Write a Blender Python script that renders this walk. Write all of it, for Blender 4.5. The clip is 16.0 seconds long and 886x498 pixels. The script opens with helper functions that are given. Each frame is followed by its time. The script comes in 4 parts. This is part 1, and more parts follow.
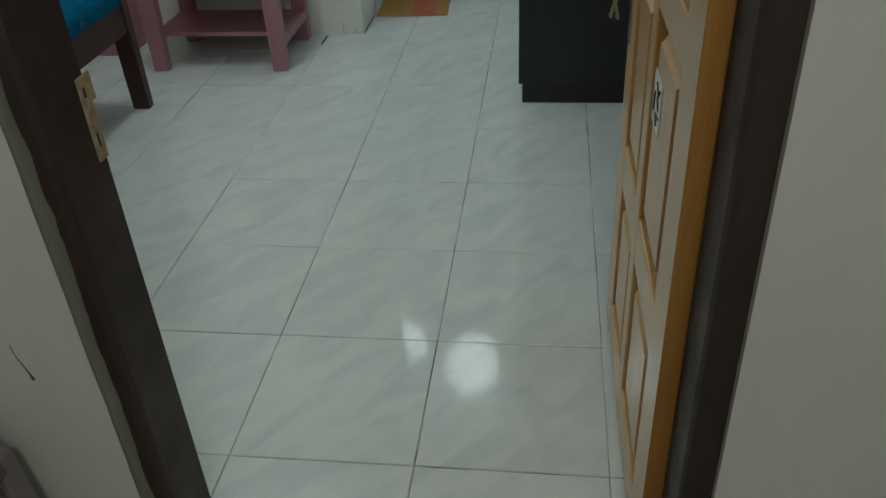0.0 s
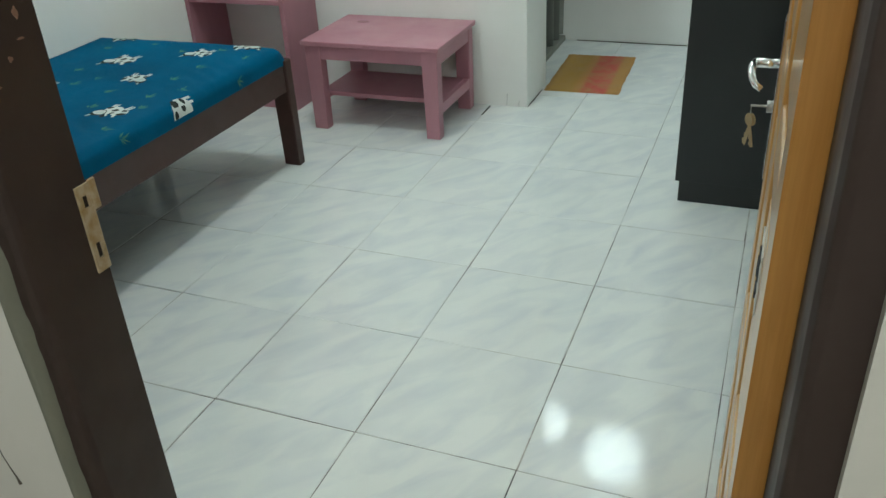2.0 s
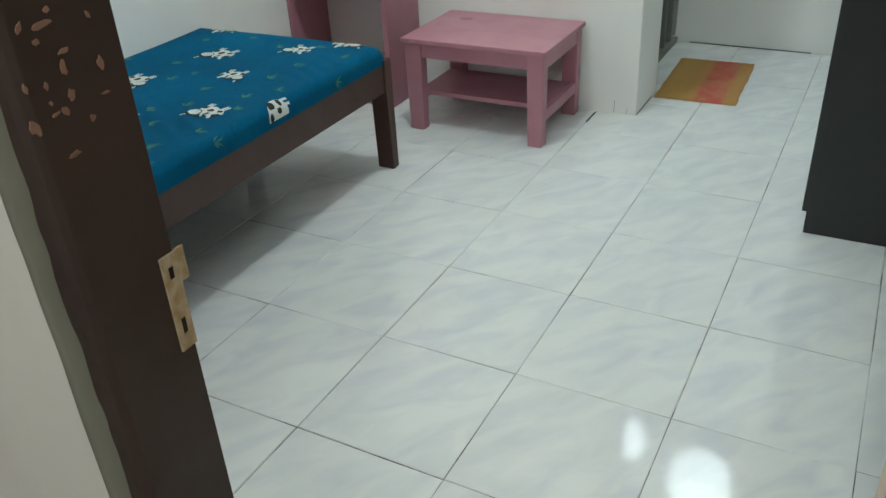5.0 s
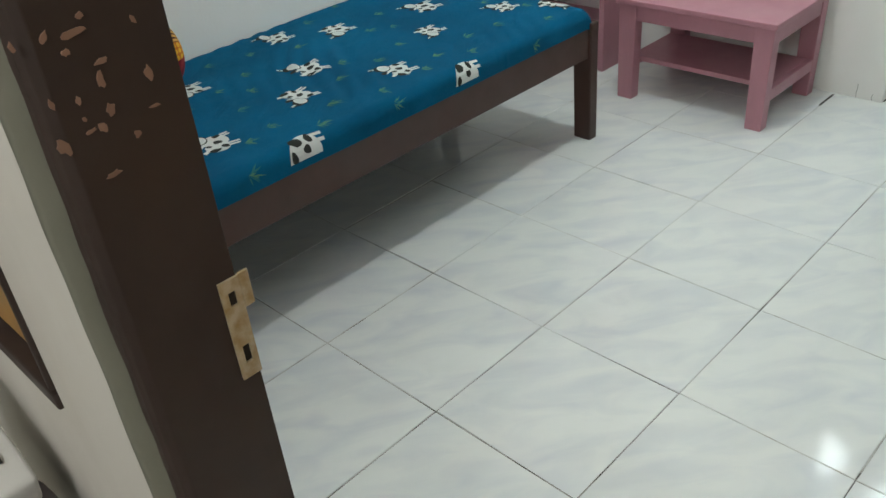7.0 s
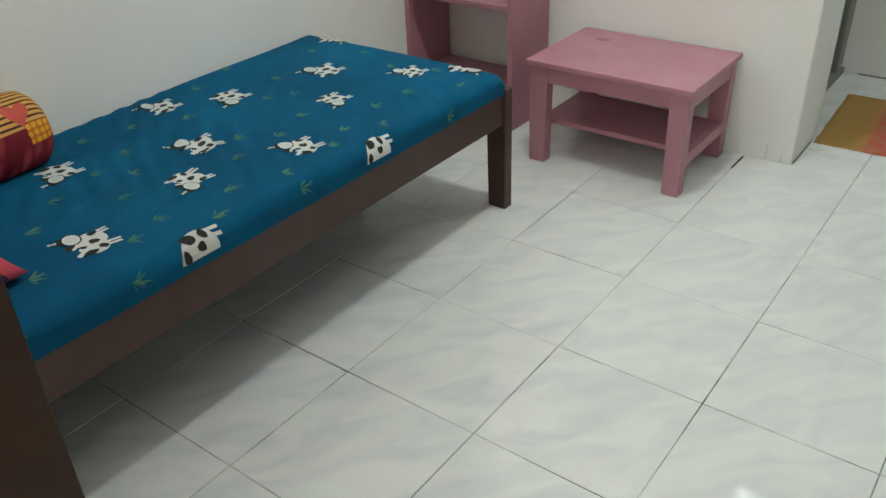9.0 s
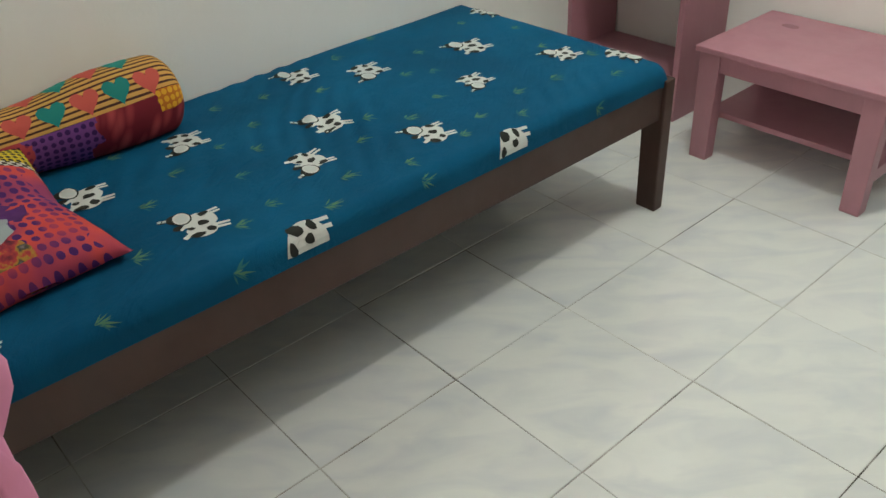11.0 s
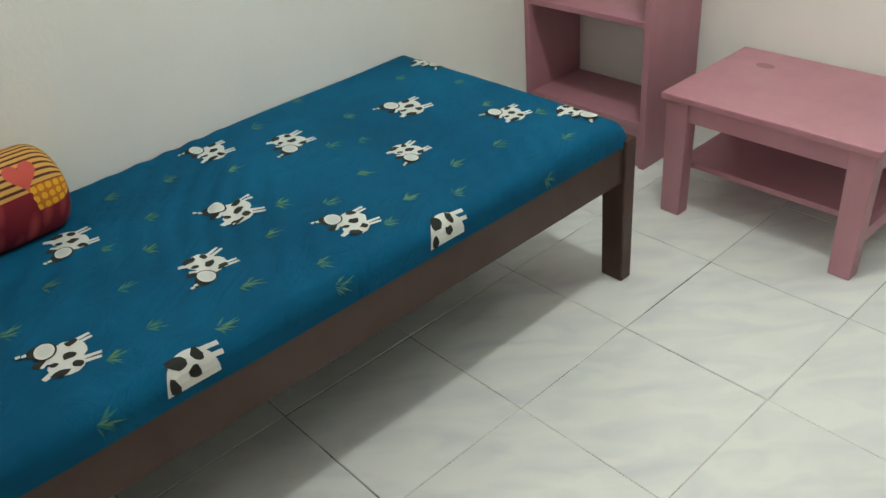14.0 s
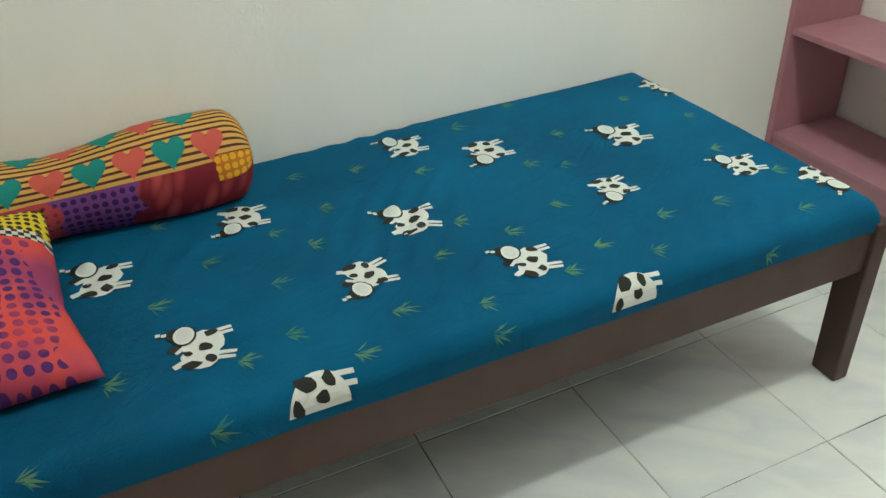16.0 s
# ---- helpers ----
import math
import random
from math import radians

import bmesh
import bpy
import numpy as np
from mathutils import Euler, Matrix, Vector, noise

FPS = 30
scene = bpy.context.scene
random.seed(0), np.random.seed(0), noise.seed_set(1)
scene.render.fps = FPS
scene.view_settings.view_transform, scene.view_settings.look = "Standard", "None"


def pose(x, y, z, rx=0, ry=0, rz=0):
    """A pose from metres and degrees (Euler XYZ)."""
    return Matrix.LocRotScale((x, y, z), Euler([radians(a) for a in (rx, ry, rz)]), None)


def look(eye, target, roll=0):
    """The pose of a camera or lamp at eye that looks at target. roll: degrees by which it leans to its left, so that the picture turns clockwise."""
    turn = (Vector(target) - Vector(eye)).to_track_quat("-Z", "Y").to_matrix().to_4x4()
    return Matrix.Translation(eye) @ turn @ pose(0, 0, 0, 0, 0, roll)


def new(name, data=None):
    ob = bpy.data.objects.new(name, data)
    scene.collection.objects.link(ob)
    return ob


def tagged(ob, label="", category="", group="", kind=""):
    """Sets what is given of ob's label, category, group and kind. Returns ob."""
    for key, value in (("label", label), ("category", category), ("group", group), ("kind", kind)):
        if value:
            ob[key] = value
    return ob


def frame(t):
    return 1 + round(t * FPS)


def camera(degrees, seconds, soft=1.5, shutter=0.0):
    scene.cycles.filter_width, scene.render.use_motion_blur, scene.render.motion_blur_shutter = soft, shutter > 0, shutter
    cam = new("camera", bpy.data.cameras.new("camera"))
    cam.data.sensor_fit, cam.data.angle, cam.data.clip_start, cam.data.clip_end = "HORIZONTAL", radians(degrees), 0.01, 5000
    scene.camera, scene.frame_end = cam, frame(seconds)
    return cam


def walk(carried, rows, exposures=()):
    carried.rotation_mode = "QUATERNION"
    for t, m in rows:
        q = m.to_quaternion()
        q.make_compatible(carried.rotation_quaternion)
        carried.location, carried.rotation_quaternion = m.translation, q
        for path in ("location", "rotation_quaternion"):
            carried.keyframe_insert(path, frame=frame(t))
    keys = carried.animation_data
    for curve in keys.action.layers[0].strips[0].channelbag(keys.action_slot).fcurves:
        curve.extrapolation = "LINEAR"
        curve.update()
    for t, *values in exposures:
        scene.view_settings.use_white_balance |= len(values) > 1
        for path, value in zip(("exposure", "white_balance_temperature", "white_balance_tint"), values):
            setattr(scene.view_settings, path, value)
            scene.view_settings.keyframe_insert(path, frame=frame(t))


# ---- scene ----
cam = camera(56.3, 16.0)
PATH = [
    (0, (0.258, -1.558, 1.327), (0.014, 0.087, 0.216), -3.2),
    (0.5, (0.257, -1.416, 1.346), (0.058, 0.273, 0.293), -2.2),
    (1, (0.277, -1.337, 1.334), (0.001, 0.374, 0.335), -3.3),
    (1.5, (0.365, -1.301, 1.36), (-0.091, 0.385, 0.385), -2.8),
    (2, (0.407, -1.297, 1.342), (-0.274, 0.304, 0.355), -3.4),
    (2.5, (0.422, -1.294, 1.359), (-0.38, 0.237, 0.352), -4.2),
    (3, (0.424, -1.3, 1.355), (-0.455, 0.177, 0.332), -4.9),
    (3.5, (0.381, -1.283, 1.357), (-0.497, 0.191, 0.328), -4.3),
    (3.7, (0.355, -1.275, 1.366), (-0.471, 0.232, 0.342), -3.3),
    (5.8, (0.267, -1.005, 1.365), (-0.644, 0.469, 0.366), -3.3),
    (6, (0.28, -0.974, 1.373), (-0.722, 0.429, 0.359), -3.6),
    (6.5, (0.277, -0.952, 1.364), (-0.89, 0.268, 0.292), -4.9),
    (7, (0.268, -0.929, 1.371), (-0.954, 0.217, 0.278), -5.5),
    (7.5, (0.231, -0.905, 1.372), (-0.935, 0.315, 0.299), -4.5),
    (8, (0.17, -0.858, 1.373), (-0.91, 0.466, 0.333), -2.7),
    (8.2, (0.139, -0.843, 1.377), (-0.911, 0.508, 0.342), -2.2),
    (10.3, (-0.029, -0.631, 1.408), (-1.083, 0.666, 0.309), -3.2),
    (10.5, (-0.031, -0.613, 1.403), (-1.167, 0.614, 0.306), -3.5),
    (11, (-0.051, -0.56, 1.388), (-1.335, 0.495, 0.274), -3.5),
    (11.5, (-0.085, -0.521, 1.371), (-1.449, 0.407, 0.239), -4.2),
    (12, (-0.131, -0.494, 1.391), (-1.451, 0.551, 0.311), -3.1),
    (12.5, (-0.184, -0.451, 1.389), (-1.311, 0.828, 0.343), -1.6),
    (13, (-0.2, -0.397, 1.387), (-1.189, 0.967, 0.31), -2.3),
    (13.5, (-0.203, -0.293, 1.397), (-1.312, 0.987, 0.333), -4.6),
    (14, (-0.198, -0.218, 1.391), (-1.489, 0.851, 0.3), -5.7),
    (14.5, (-0.174, -0.191, 1.38), (-1.577, 0.696, 0.265), -5.6),
    (15, (-0.211, -0.169, 1.372), (-1.666, 0.576, 0.219), -5.7),
    (15.5, (-0.279, -0.102, 1.376), (-1.764, 0.591, 0.23), -4.9),
    (16, (-0.369, -0.062, 1.375), (-1.901, 0.609, 0.279), -2.4),
]
walk(cam, [(t, look(eye, target, roll)) for t, eye, target, roll in PATH],
     exposures=[(0, -1.21, 5950, -4), (0.5, -0.99, 5950, -4), (0.65, -0.66, 5980, -4), (0.8, -0.28, 6000, -3), (1.0, -0.18, 6000, -3), (1.5, -0.21, 6000, -3), (2.0, -0.19, 5950, -3), (3.5, -0.18, 5950, 1), (6.0, -0.17, 6000, 2), (7.0, -0.09, 6150, 5), (8.2, -0.1, 6280, 6), (10.5, -0.16, 6750, 7), (12, -0.1, 6750, 6), (14, 0.01, 6700, 5), (15, 0.15, 6700, 2), (16, 0.23, 6650, 0)])

# ---- light ----
world = bpy.data.worlds.new("world")
scene.world = world
world.use_nodes = True
world.node_tree.nodes["Background"].inputs["Color"].default_value = (0.5, 0.55, 0.6, 1)
world.node_tree.nodes["Background"].inputs["Strength"].default_value = 0.02


def bulb_light(name, place, watts, radius, colour):
    data = bpy.data.lights.new(name, "POINT")
    data.energy, data.shadow_soft_size, data.color = watts, radius, colour
    ob = new(name, data)
    ob.location = place
    return ob


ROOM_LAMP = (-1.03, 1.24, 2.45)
PASSAGE_LAMP = (-0.20, 2.60, 2.40)
SIDE_LAMP = (-0.655, 2.76, 2.38)
# unseen fill behind the camera, added to brighten the outer wall and door
PORCH_FILL = (0.45, -2.35, 2.40)
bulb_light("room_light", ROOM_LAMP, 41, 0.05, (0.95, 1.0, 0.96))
bulb_light("passage_light", PASSAGE_LAMP, 12.5, 0.18, (0.93, 1.0, 1.0))
bulb_light("side_light", SIDE_LAMP, 5, 0.12, (0.95, 1.0, 1.0))
bulb_light("porch_fill", PORCH_FILL, 58, 0.05, (1.0, 0.97, 0.92))

# ---- materials ----
class Nodes:
    """A small writer for node materials."""

    def __init__(self, name, rough=0.5, metal=0.0, spec=0.5):
        self.mat = bpy.data.materials.new(name)
        self.mat.use_nodes = True
        self.tree = self.mat.node_tree
        self.out = self.tree.nodes["Principled BSDF"]
        self.set("Roughness", rough)
        self.set("Metallic", metal)
        self.set("Specular IOR Level", spec)
        self.coord = self.node("ShaderNodeTexCoord").outputs["Object"]

    def set(self, key, value):
        if isinstance(value, bpy.types.NodeSocket):
            self.tree.links.new(value, self.out.inputs[key])
        else:
            self.out.inputs[key].default_value = value

    def node(self, kind, **settings):
        n = self.tree.nodes.new(kind)
        for k, v in settings.items():
            if k in n.inputs:
                if isinstance(v, bpy.types.NodeSocket):
                    self.tree.links.new(v, n.inputs[k])
                else:
                    n.inputs[k].default_value = v
        return n

    def mapped(self, scale=(1, 1, 1), turn=0.0, coord=None, shift=None):
        m = self.node("ShaderNodeMapping")
        self.tree.links.new(coord or self.coord, m.inputs["Vector"])
        m.vector_type = "TEXTURE"
        m.inputs["Scale"].default_value = tuple(1 / c for c in scale)
        m.inputs["Rotation"].default_value = (0, 0, radians(turn))
        if shift is not None:
            self.tree.links.new(shift, m.inputs["Location"])
        return m.outputs["Vector"]

    def noise(self, scale, detail=4, rough=0.55, vector=None, distort=0.0):
        n = self.node("ShaderNodeTexNoise", Scale=scale, Detail=detail, Roughness=rough, Distortion=distort)
        self.tree.links.new(vector or self.coord, n.inputs["Vector"])
        return n.outputs["Fac"]

    def ramp(self, fac, stops):
        n = self.node("ShaderNodeValToRGB")
        self.tree.links.new(fac, n.inputs["Fac"])
        ramp = n.color_ramp
        while len(ramp.elements) < len(stops):
            ramp.elements.new(0.5)
        for e, (p, c) in zip(ramp.elements, stops):
            e.position = p
            e.color = (c, c, c, 1) if isinstance(c, (int, float)) else (*c, 1)
        return n.outputs["Color"]

    def mix(self, fac, a, b, how="MIX"):
        n = self.tree.nodes.new("ShaderNodeMix")
        n.data_type, n.blend_type = "RGBA", how
        for key, v in (("Factor", fac), ("A", a), ("B", b)):
            i = [q for q in n.inputs if q.name == key and (q.type == "RGBA" or (key == "Factor" and q.type == "VALUE"))][0]
            if isinstance(v, bpy.types.NodeSocket):
                self.tree.links.new(v, i)
            else:
                i.default_value = v if key == "Factor" else (*v, 1)
        return [q for q in n.outputs if q.type == "RGBA"][0]

    def bump(self, height, strength=0.2, distance=0.01):
        n = self.node("ShaderNodeBump", Strength=strength, Distance=distance)
        self.tree.links.new(height, n.inputs["Height"])
        self.set("Normal", n.outputs["Normal"])


def plaster(name, colour, dirt, amount=0.35):
    n = Nodes(name, 0.75, spec=0.25)
    big = n.noise(1.3, 5, 0.6)
    stain = n.ramp(n.noise(0.9, 6, 0.65, n.mapped((1.4, 1.4, 0.5))), [(0.45, 0.0), (0.75, amount)])
    base = n.mix(big, tuple(c * 0.94 for c in colour), tuple(min(1, c * 1.04) for c in colour))
    n.set("Base Color", n.mix(stain, base, dirt))
    fine = n.mix(0.35, n.noise(9, 4), n.noise(90, 3))
    n.bump(fine, 0.25, 0.006)
    return n.mat


def painted(name, colour, worn, rough=0.4, amount=0.3, grain=True):
    n = Nodes(name, rough)
    lines = n.noise(18, 5, 0.6, n.mapped((1, 1, 0.12)) if grain else None)
    patch = n.ramp(n.noise(3.0, 6, 0.65), [(0.42, 0.0), (0.72, amount)])
    base = n.mix(lines, tuple(c * 0.88 for c in colour), tuple(min(1, c * 1.1) for c in colour))
    n.set("Base Color", n.mix(patch, base, worn))
    n.set("Roughness", n.ramp(n.noise(7, 4), [(0.3, rough * 0.8), (0.7, min(1, rough * 1.35))]))
    n.bump(lines, 0.12, 0.003)
    return n.mat


def varnished(name, pale, deep, turn_axis=(9, 9, 0.7)):
    n = Nodes(name, 0.34, spec=0.35)
    grain = n.noise(3.2, 7, 0.62, n.mapped(turn_axis), 0.6)
    fine = n.noise(14, 5, 0.6, n.mapped((turn_axis[0] * 2, turn_axis[1] * 2, turn_axis[2])))
    base = n.mix(n.ramp(grain, [(0.3, 0.0), (0.7, 1.0)]), deep, pale)
    n.set("Base Color", n.mix(n.ramp(fine, [(0.4, 0.0), (0.8, 0.35)]), base, tuple(c * 0.7 for c in deep)))
    n.set("Coat Weight", 0.5)
    n.set("Coat Roughness", 0.09)
    n.bump(fine, 0.06, 0.002)
    return n.mat


def cloth(name, colour, other, weave=600):
    n = Nodes(name, 0.85, spec=0.2)
    n.set("Base Color", n.mix(n.noise(4, 4), colour, other))
    n.bump(n.noise(weave, 2), 0.15, 0.001)
    return n.mat


def metal(name, colour, rough=0.25):
    n = Nodes(name, rough, 1.0)
    n.set("Base Color", (*colour, 1))
    n.set("Roughness", n.ramp(n.noise(30, 4), [(0.3, rough * 0.7), (0.7, rough * 1.5)]))
    return n.mat


def plain(name, colour, rough=0.5):
    n = Nodes(name, rough)
    n.set("Base Color", n.mix(n.noise(12, 4), tuple(c * 0.85 for c in colour), tuple(min(1, c * 1.1) for c in colour)))
    return n.mat


def tile_material():
    n = Nodes("glazed_tile", 0.09)
    info = n.node("ShaderNodeObjectInfo")
    shift = n.node("ShaderNodeVectorMath")
    shift.operation = "SCALE"
    n.tree.links.new(info.outputs["Random"], shift.inputs["Scale"])
    shift.inputs[0].default_value = (37, 23, 11)
    streak = n.noise(4.6, 3, 0.5, n.mapped((1.0, 2.6, 1), 52, shift=shift.outputs[0]), 0.8)
    cloud = n.noise(5, 4, 0.6, n.mapped((1, 1.8, 1), 52, shift=shift.outputs[0]))
    veins = n.ramp(streak, [(0.40, 0.0), (0.74, 1.0)])
    base = n.mix(veins, (0.77, 0.79, 0.77), (0.640, 0.668, 0.695))
    base = n.mix(n.ramp(cloud, [(0.5, 0.0), (0.8, 0.4)]), base, (0.64, 0.66, 0.65))
    n.set("Base Color", base)
    n.set("Roughness", n.ramp(n.noise(6, 4), [(0.35, 0.045), (0.7, 0.10)]))
    n.bump(n.noise(3.5, 2), 0.05, 0.004)
    return n.mat


def grout_material():
    n = Nodes("grout", 0.9)
    dirt = n.ramp(n.noise(4.5, 5, 0.65), [(0.42, 0.0), (0.58, 1.0)])
    n.set("Base Color", n.mix(dirt, (0.50, 0.49, 0.46), (0.055, 0.048, 0.04)))
    return n.mat


M_WALL = plaster("wall_paint", (0.89, 0.89, 0.86), (0.68, 0.64, 0.54), 0.18)
M_OUTER = plaster("outer_wall_paint", (0.66, 0.63, 0.58), (0.42, 0.37, 0.30), 0.45)
M_CEIL = plaster("ceiling_paint", (0.88, 0.88, 0.86), (0.7, 0.68, 0.6), 0.15)
M_CEMENT = plaster("bare_cement", (0.27, 0.27, 0.235), (0.12, 0.12, 0.09), 0.7)
M_TILE = tile_material()
M_GROUT = grout_material()
M_PINK = painted("pink_paint", (0.435, 0.203, 0.250), (0.37, 0.175, 0.215), 0.36, 0.5)
M_BROWN = painted("dark_brown_paint", (0.060, 0.028, 0.021), (0.085, 0.042, 0.032), 0.48, 0.45)
M_JAMB = painted("jamb_brown_paint", (0.034, 0.020, 0.016), (0.052, 0.032, 0.025), 0.55, 0.5)
M_CHIP = painted("bare_chipped_wood", (0.27, 0.155, 0.105), (0.12, 0.07, 0.05), 0.7, 0.5)
M_BLACK = plain("black_laminate", (0.012, 0.014, 0.015), 0.42)
M_DOOR = varnished("varnished_pine", (0.64, 0.38, 0.135), (0.57, 0.30, 0.085))
M_DOOR_EDGE = varnished("varnished_edge", (0.46, 0.225, 0.055), (0.36, 0.155, 0.03))
M_CHROME = metal("chrome", (0.75, 0.75, 0.74), 0.15)
M_STEEL = metal("dull_steel", (0.42, 0.41, 0.39), 0.4)
M_BRASS = metal("brass", (0.55, 0.42, 0.24), 0.35)


M_DARK_MARK = plain("dark_mark", (0.10, 0.08, 0.065), 0.9)


# ---- building helpers ----
def part(name, bm, material, parent=None, label="", smooth=False):
    mesh = bpy.data.meshes.new(name)
    bm.normal_update()
    bm.to_mesh(mesh)
    bm.free()
    for m in material if isinstance(material, (list, tuple)) else [material]:
        mesh.materials.append(m)
    if smooth:
        mesh.polygons.foreach_set("use_smooth", [True] * len(mesh.polygons))
    ob = new(name, mesh)
    if parent is not None:
        ob.parent = parent
    if label:
        ob["label"] = label
    return ob


def thing(name, place, label, category, group="", turn=0.0, kind=""):
    ob = new(name)
    ob.matrix_basis = pose(*place, 0, 0, turn)
    return tagged(ob, label, category, group, kind)


def box(lo, hi, bevel=0.0, segments=2, bm=None):
    bm = bm or bmesh.new()
    got = bmesh.ops.create_cube(bm, size=1)["verts"]
    for v in got:
        v.co = Vector([l + (h - l) * (c + 0.5) for l, h, c in zip(lo, hi, v.co)])
    if bevel:
        edges = list({e for v in got for e in v.link_edges})
        bmesh.ops.bevel(bm, geom=edges, offset=bevel, segments=segments, profile=0.5, affect="EDGES")
    return bm


def outline(points, lo, hi, bevel=0.0, axis="z"):
    """A flat shape of x, y points, drawn out along an axis."""
    bm = bmesh.new()
    put = {"z": lambda a, b, c: (a, b, c), "y": lambda a, b, c: (a, c, b), "x": lambda a, b, c: (c, a, b)}[axis]
    face = bm.faces.new([bm.verts.new(put(a, b, lo)) for a, b in points])
    got = bmesh.ops.extrude_face_region(bm, geom=[face])["geom"]
    step = Vector(put(0, 0, hi - lo))
    for v in got:
        if isinstance(v, bmesh.types.BMVert):
            v.co += step
    bmesh.ops.recalc_face_normals(bm, faces=bm.faces)
    if bevel:
        bmesh.ops.bevel(bm, geom=list(bm.edges), offset=bevel, segments=2, profile=0.5, affect="EDGES")
    return bm


def tube(points, radius, sides=10, bm=None):
    bm = bm or bmesh.new()
    points = [Vector(p) for p in points]
    rings = []
    for i, p in enumerate(points):
        way = (points[min(i + 1, len(points) - 1)] - points[max(i - 1, 0)]).normalized()
        side = way.cross(Vector((0.31, 0.2, 0.93))).normalized()
        up = side.cross(way)
        r = radius(i / (len(points) - 1)) if callable(radius) else radius
        rings.append([bm.verts.new(p + r * (math.cos(a) * side + math.sin(a) * up)) for a in [2 * math.pi * k / sides for k in range(sides)]])
    for a, b in zip(rings, rings[1:]):
        for k in range(sides):
            bm.faces.new((a[k], a[(k + 1) % sides], b[(k + 1) % sides], b[k]))
    bm.faces.new(rings[0][::-1])
    bm.faces.new(rings[-1])
    bmesh.ops.recalc_face_normals(bm, faces=bm.faces)
    return bm


def structure(name, bm, material, label, category="wall"):
    return tagged(part(name, bm, material), label, category, kind="structure")


# ---- the plan ----
WEST, EAST = -2.29, 1.35
NORTH, PIER_X, BACK = 2.225, -0.625, 3.35
DOOR_L, DOOR_R, FRONT_IN, FRONT_OUT = -0.322, 0.457, -0.634, -0.763
CEIL = 2.62


def west_at(y):
    """The wall by the bed, which runs a little out of square."""
    return -2.153 - 0.030 * y


# ---- walls and ceiling ----
structure("wall_west", outline([(west_at(FRONT_IN), FRONT_IN), (west_at(NORTH), NORTH), (WEST - 0.12, NORTH), (WEST - 0.12, FRONT_IN)], -0.02, CEIL), M_WALL, "off-white painted plaster wall beside the bed")
structure("wall_north", box((WEST - 0.12, NORTH, -0.02), (PIER_X, NORTH + 0.325, CEIL), 0.006), M_WALL, "off-white painted plaster wall behind the pink table")
structure("wall_back", box((-1.6, BACK, -0.02), (EAST + 0.12, BACK + 0.12, CEIL)), M_WALL, "white painted wall at the end of the passage")
structure("wall_bath_side", box((-1.72, NORTH + 0.33, -0.02), (-1.6, BACK + 0.12, CEIL)), M_WALL, "plain white wall of the side room")
structure("wall_east", box((EAST, FRONT_OUT, -0.02), (EAST + 0.12, BACK, CEIL)), M_WALL, "plain off-white painted wall")
structure("ceiling", box((WEST - 0.12, FRONT_OUT, CEIL), (EAST + 0.12, BACK + 0.12, CEIL + 0.1)), M_CEIL, "plain white ceiling of the bedroom", "ceiling")


def wall_boxes(name, pieces, material, label):
    bm = bmesh.new()
    for lo, hi in pieces:
        box(lo, hi, bm=bm)
    return structure(name, bm, material, label)


WIN = (-1.36, -0.575, 0.725, 1.80)
HEAD = 2.05


def front_wall(name, y0, y1, material, label, left, right):
    wl, wr, wb, wt = WIN
    wall_boxes(name, [
        ((left, y0, -0.02), (wl, y1, CEIL)), ((wl, y0, -0.02), (wr, y1, wb)), ((wl, y0, wt), (wr, y1, CEIL)),
        ((wr, y0, -0.02), (DOOR_L - 0.032, y1, CEIL)), ((DOOR_L - 0.032, y0, HEAD + 0.06), (DOOR_R + 0.043, y1, CEIL)),
        ((DOOR_R + 0.043, y0, -0.02), (right, y1, CEIL))], material, label)


front_wall("wall_front_inner", -0.70, FRONT_IN, M_WALL, "off-white inner face of the entrance wall", WEST - 0.12, EAST)
front_wall("wall_front_outer", FRONT_OUT, -0.702, M_OUTER, "dusty cream outer face of the entrance wall", -2.6, 2.6)

# ragged cement seam between the plaster and the door frame
def cement_seam(x, way):
    bm = bmesh.new()
    rows = []
    for i in range(160):
        z = i * HEAD / 159
        w = max(0.003, 0.008 + 0.005 * noise.noise((x, 3.1, z * 9)) + 0.005 * noise.noise((x, 7.7, z * 31)))
        d = 0.006 + 0.004 * noise.noise((x, 1.7, z * 14))
        rows.append([bm.verts.new((x - way * 0.012, FRONT_OUT + 0.020, z)), bm.verts.new((x - way * 0.004, FRONT_OUT - 0.001 - d * 0.4, z)),
                     bm.verts.new((x + way * w * 0.55, FRONT_OUT + 0.001 - d * 0.2, z)), bm.verts.new((x + way * w, FRONT_OUT + 0.022, z))])
    for a, b in zip(rows, rows[1:]):
        for k in range(3):
            bm.faces.new((a[k], a[k + 1], b[k + 1], b[k]))
    bmesh.ops.recalc_face_normals(bm, faces=bm.faces)
    return tagged(part("trim", bm, M_SEAM, smooth=True), "rough grey cement seam along the door frame", "trim", kind="structure")


M_SEAM = plaster("seam_cement", (0.19, 0.185, 0.145), (0.09, 0.085, 0.06), 0.8)
cement_seam(DOOR_L - 0.032, 1)

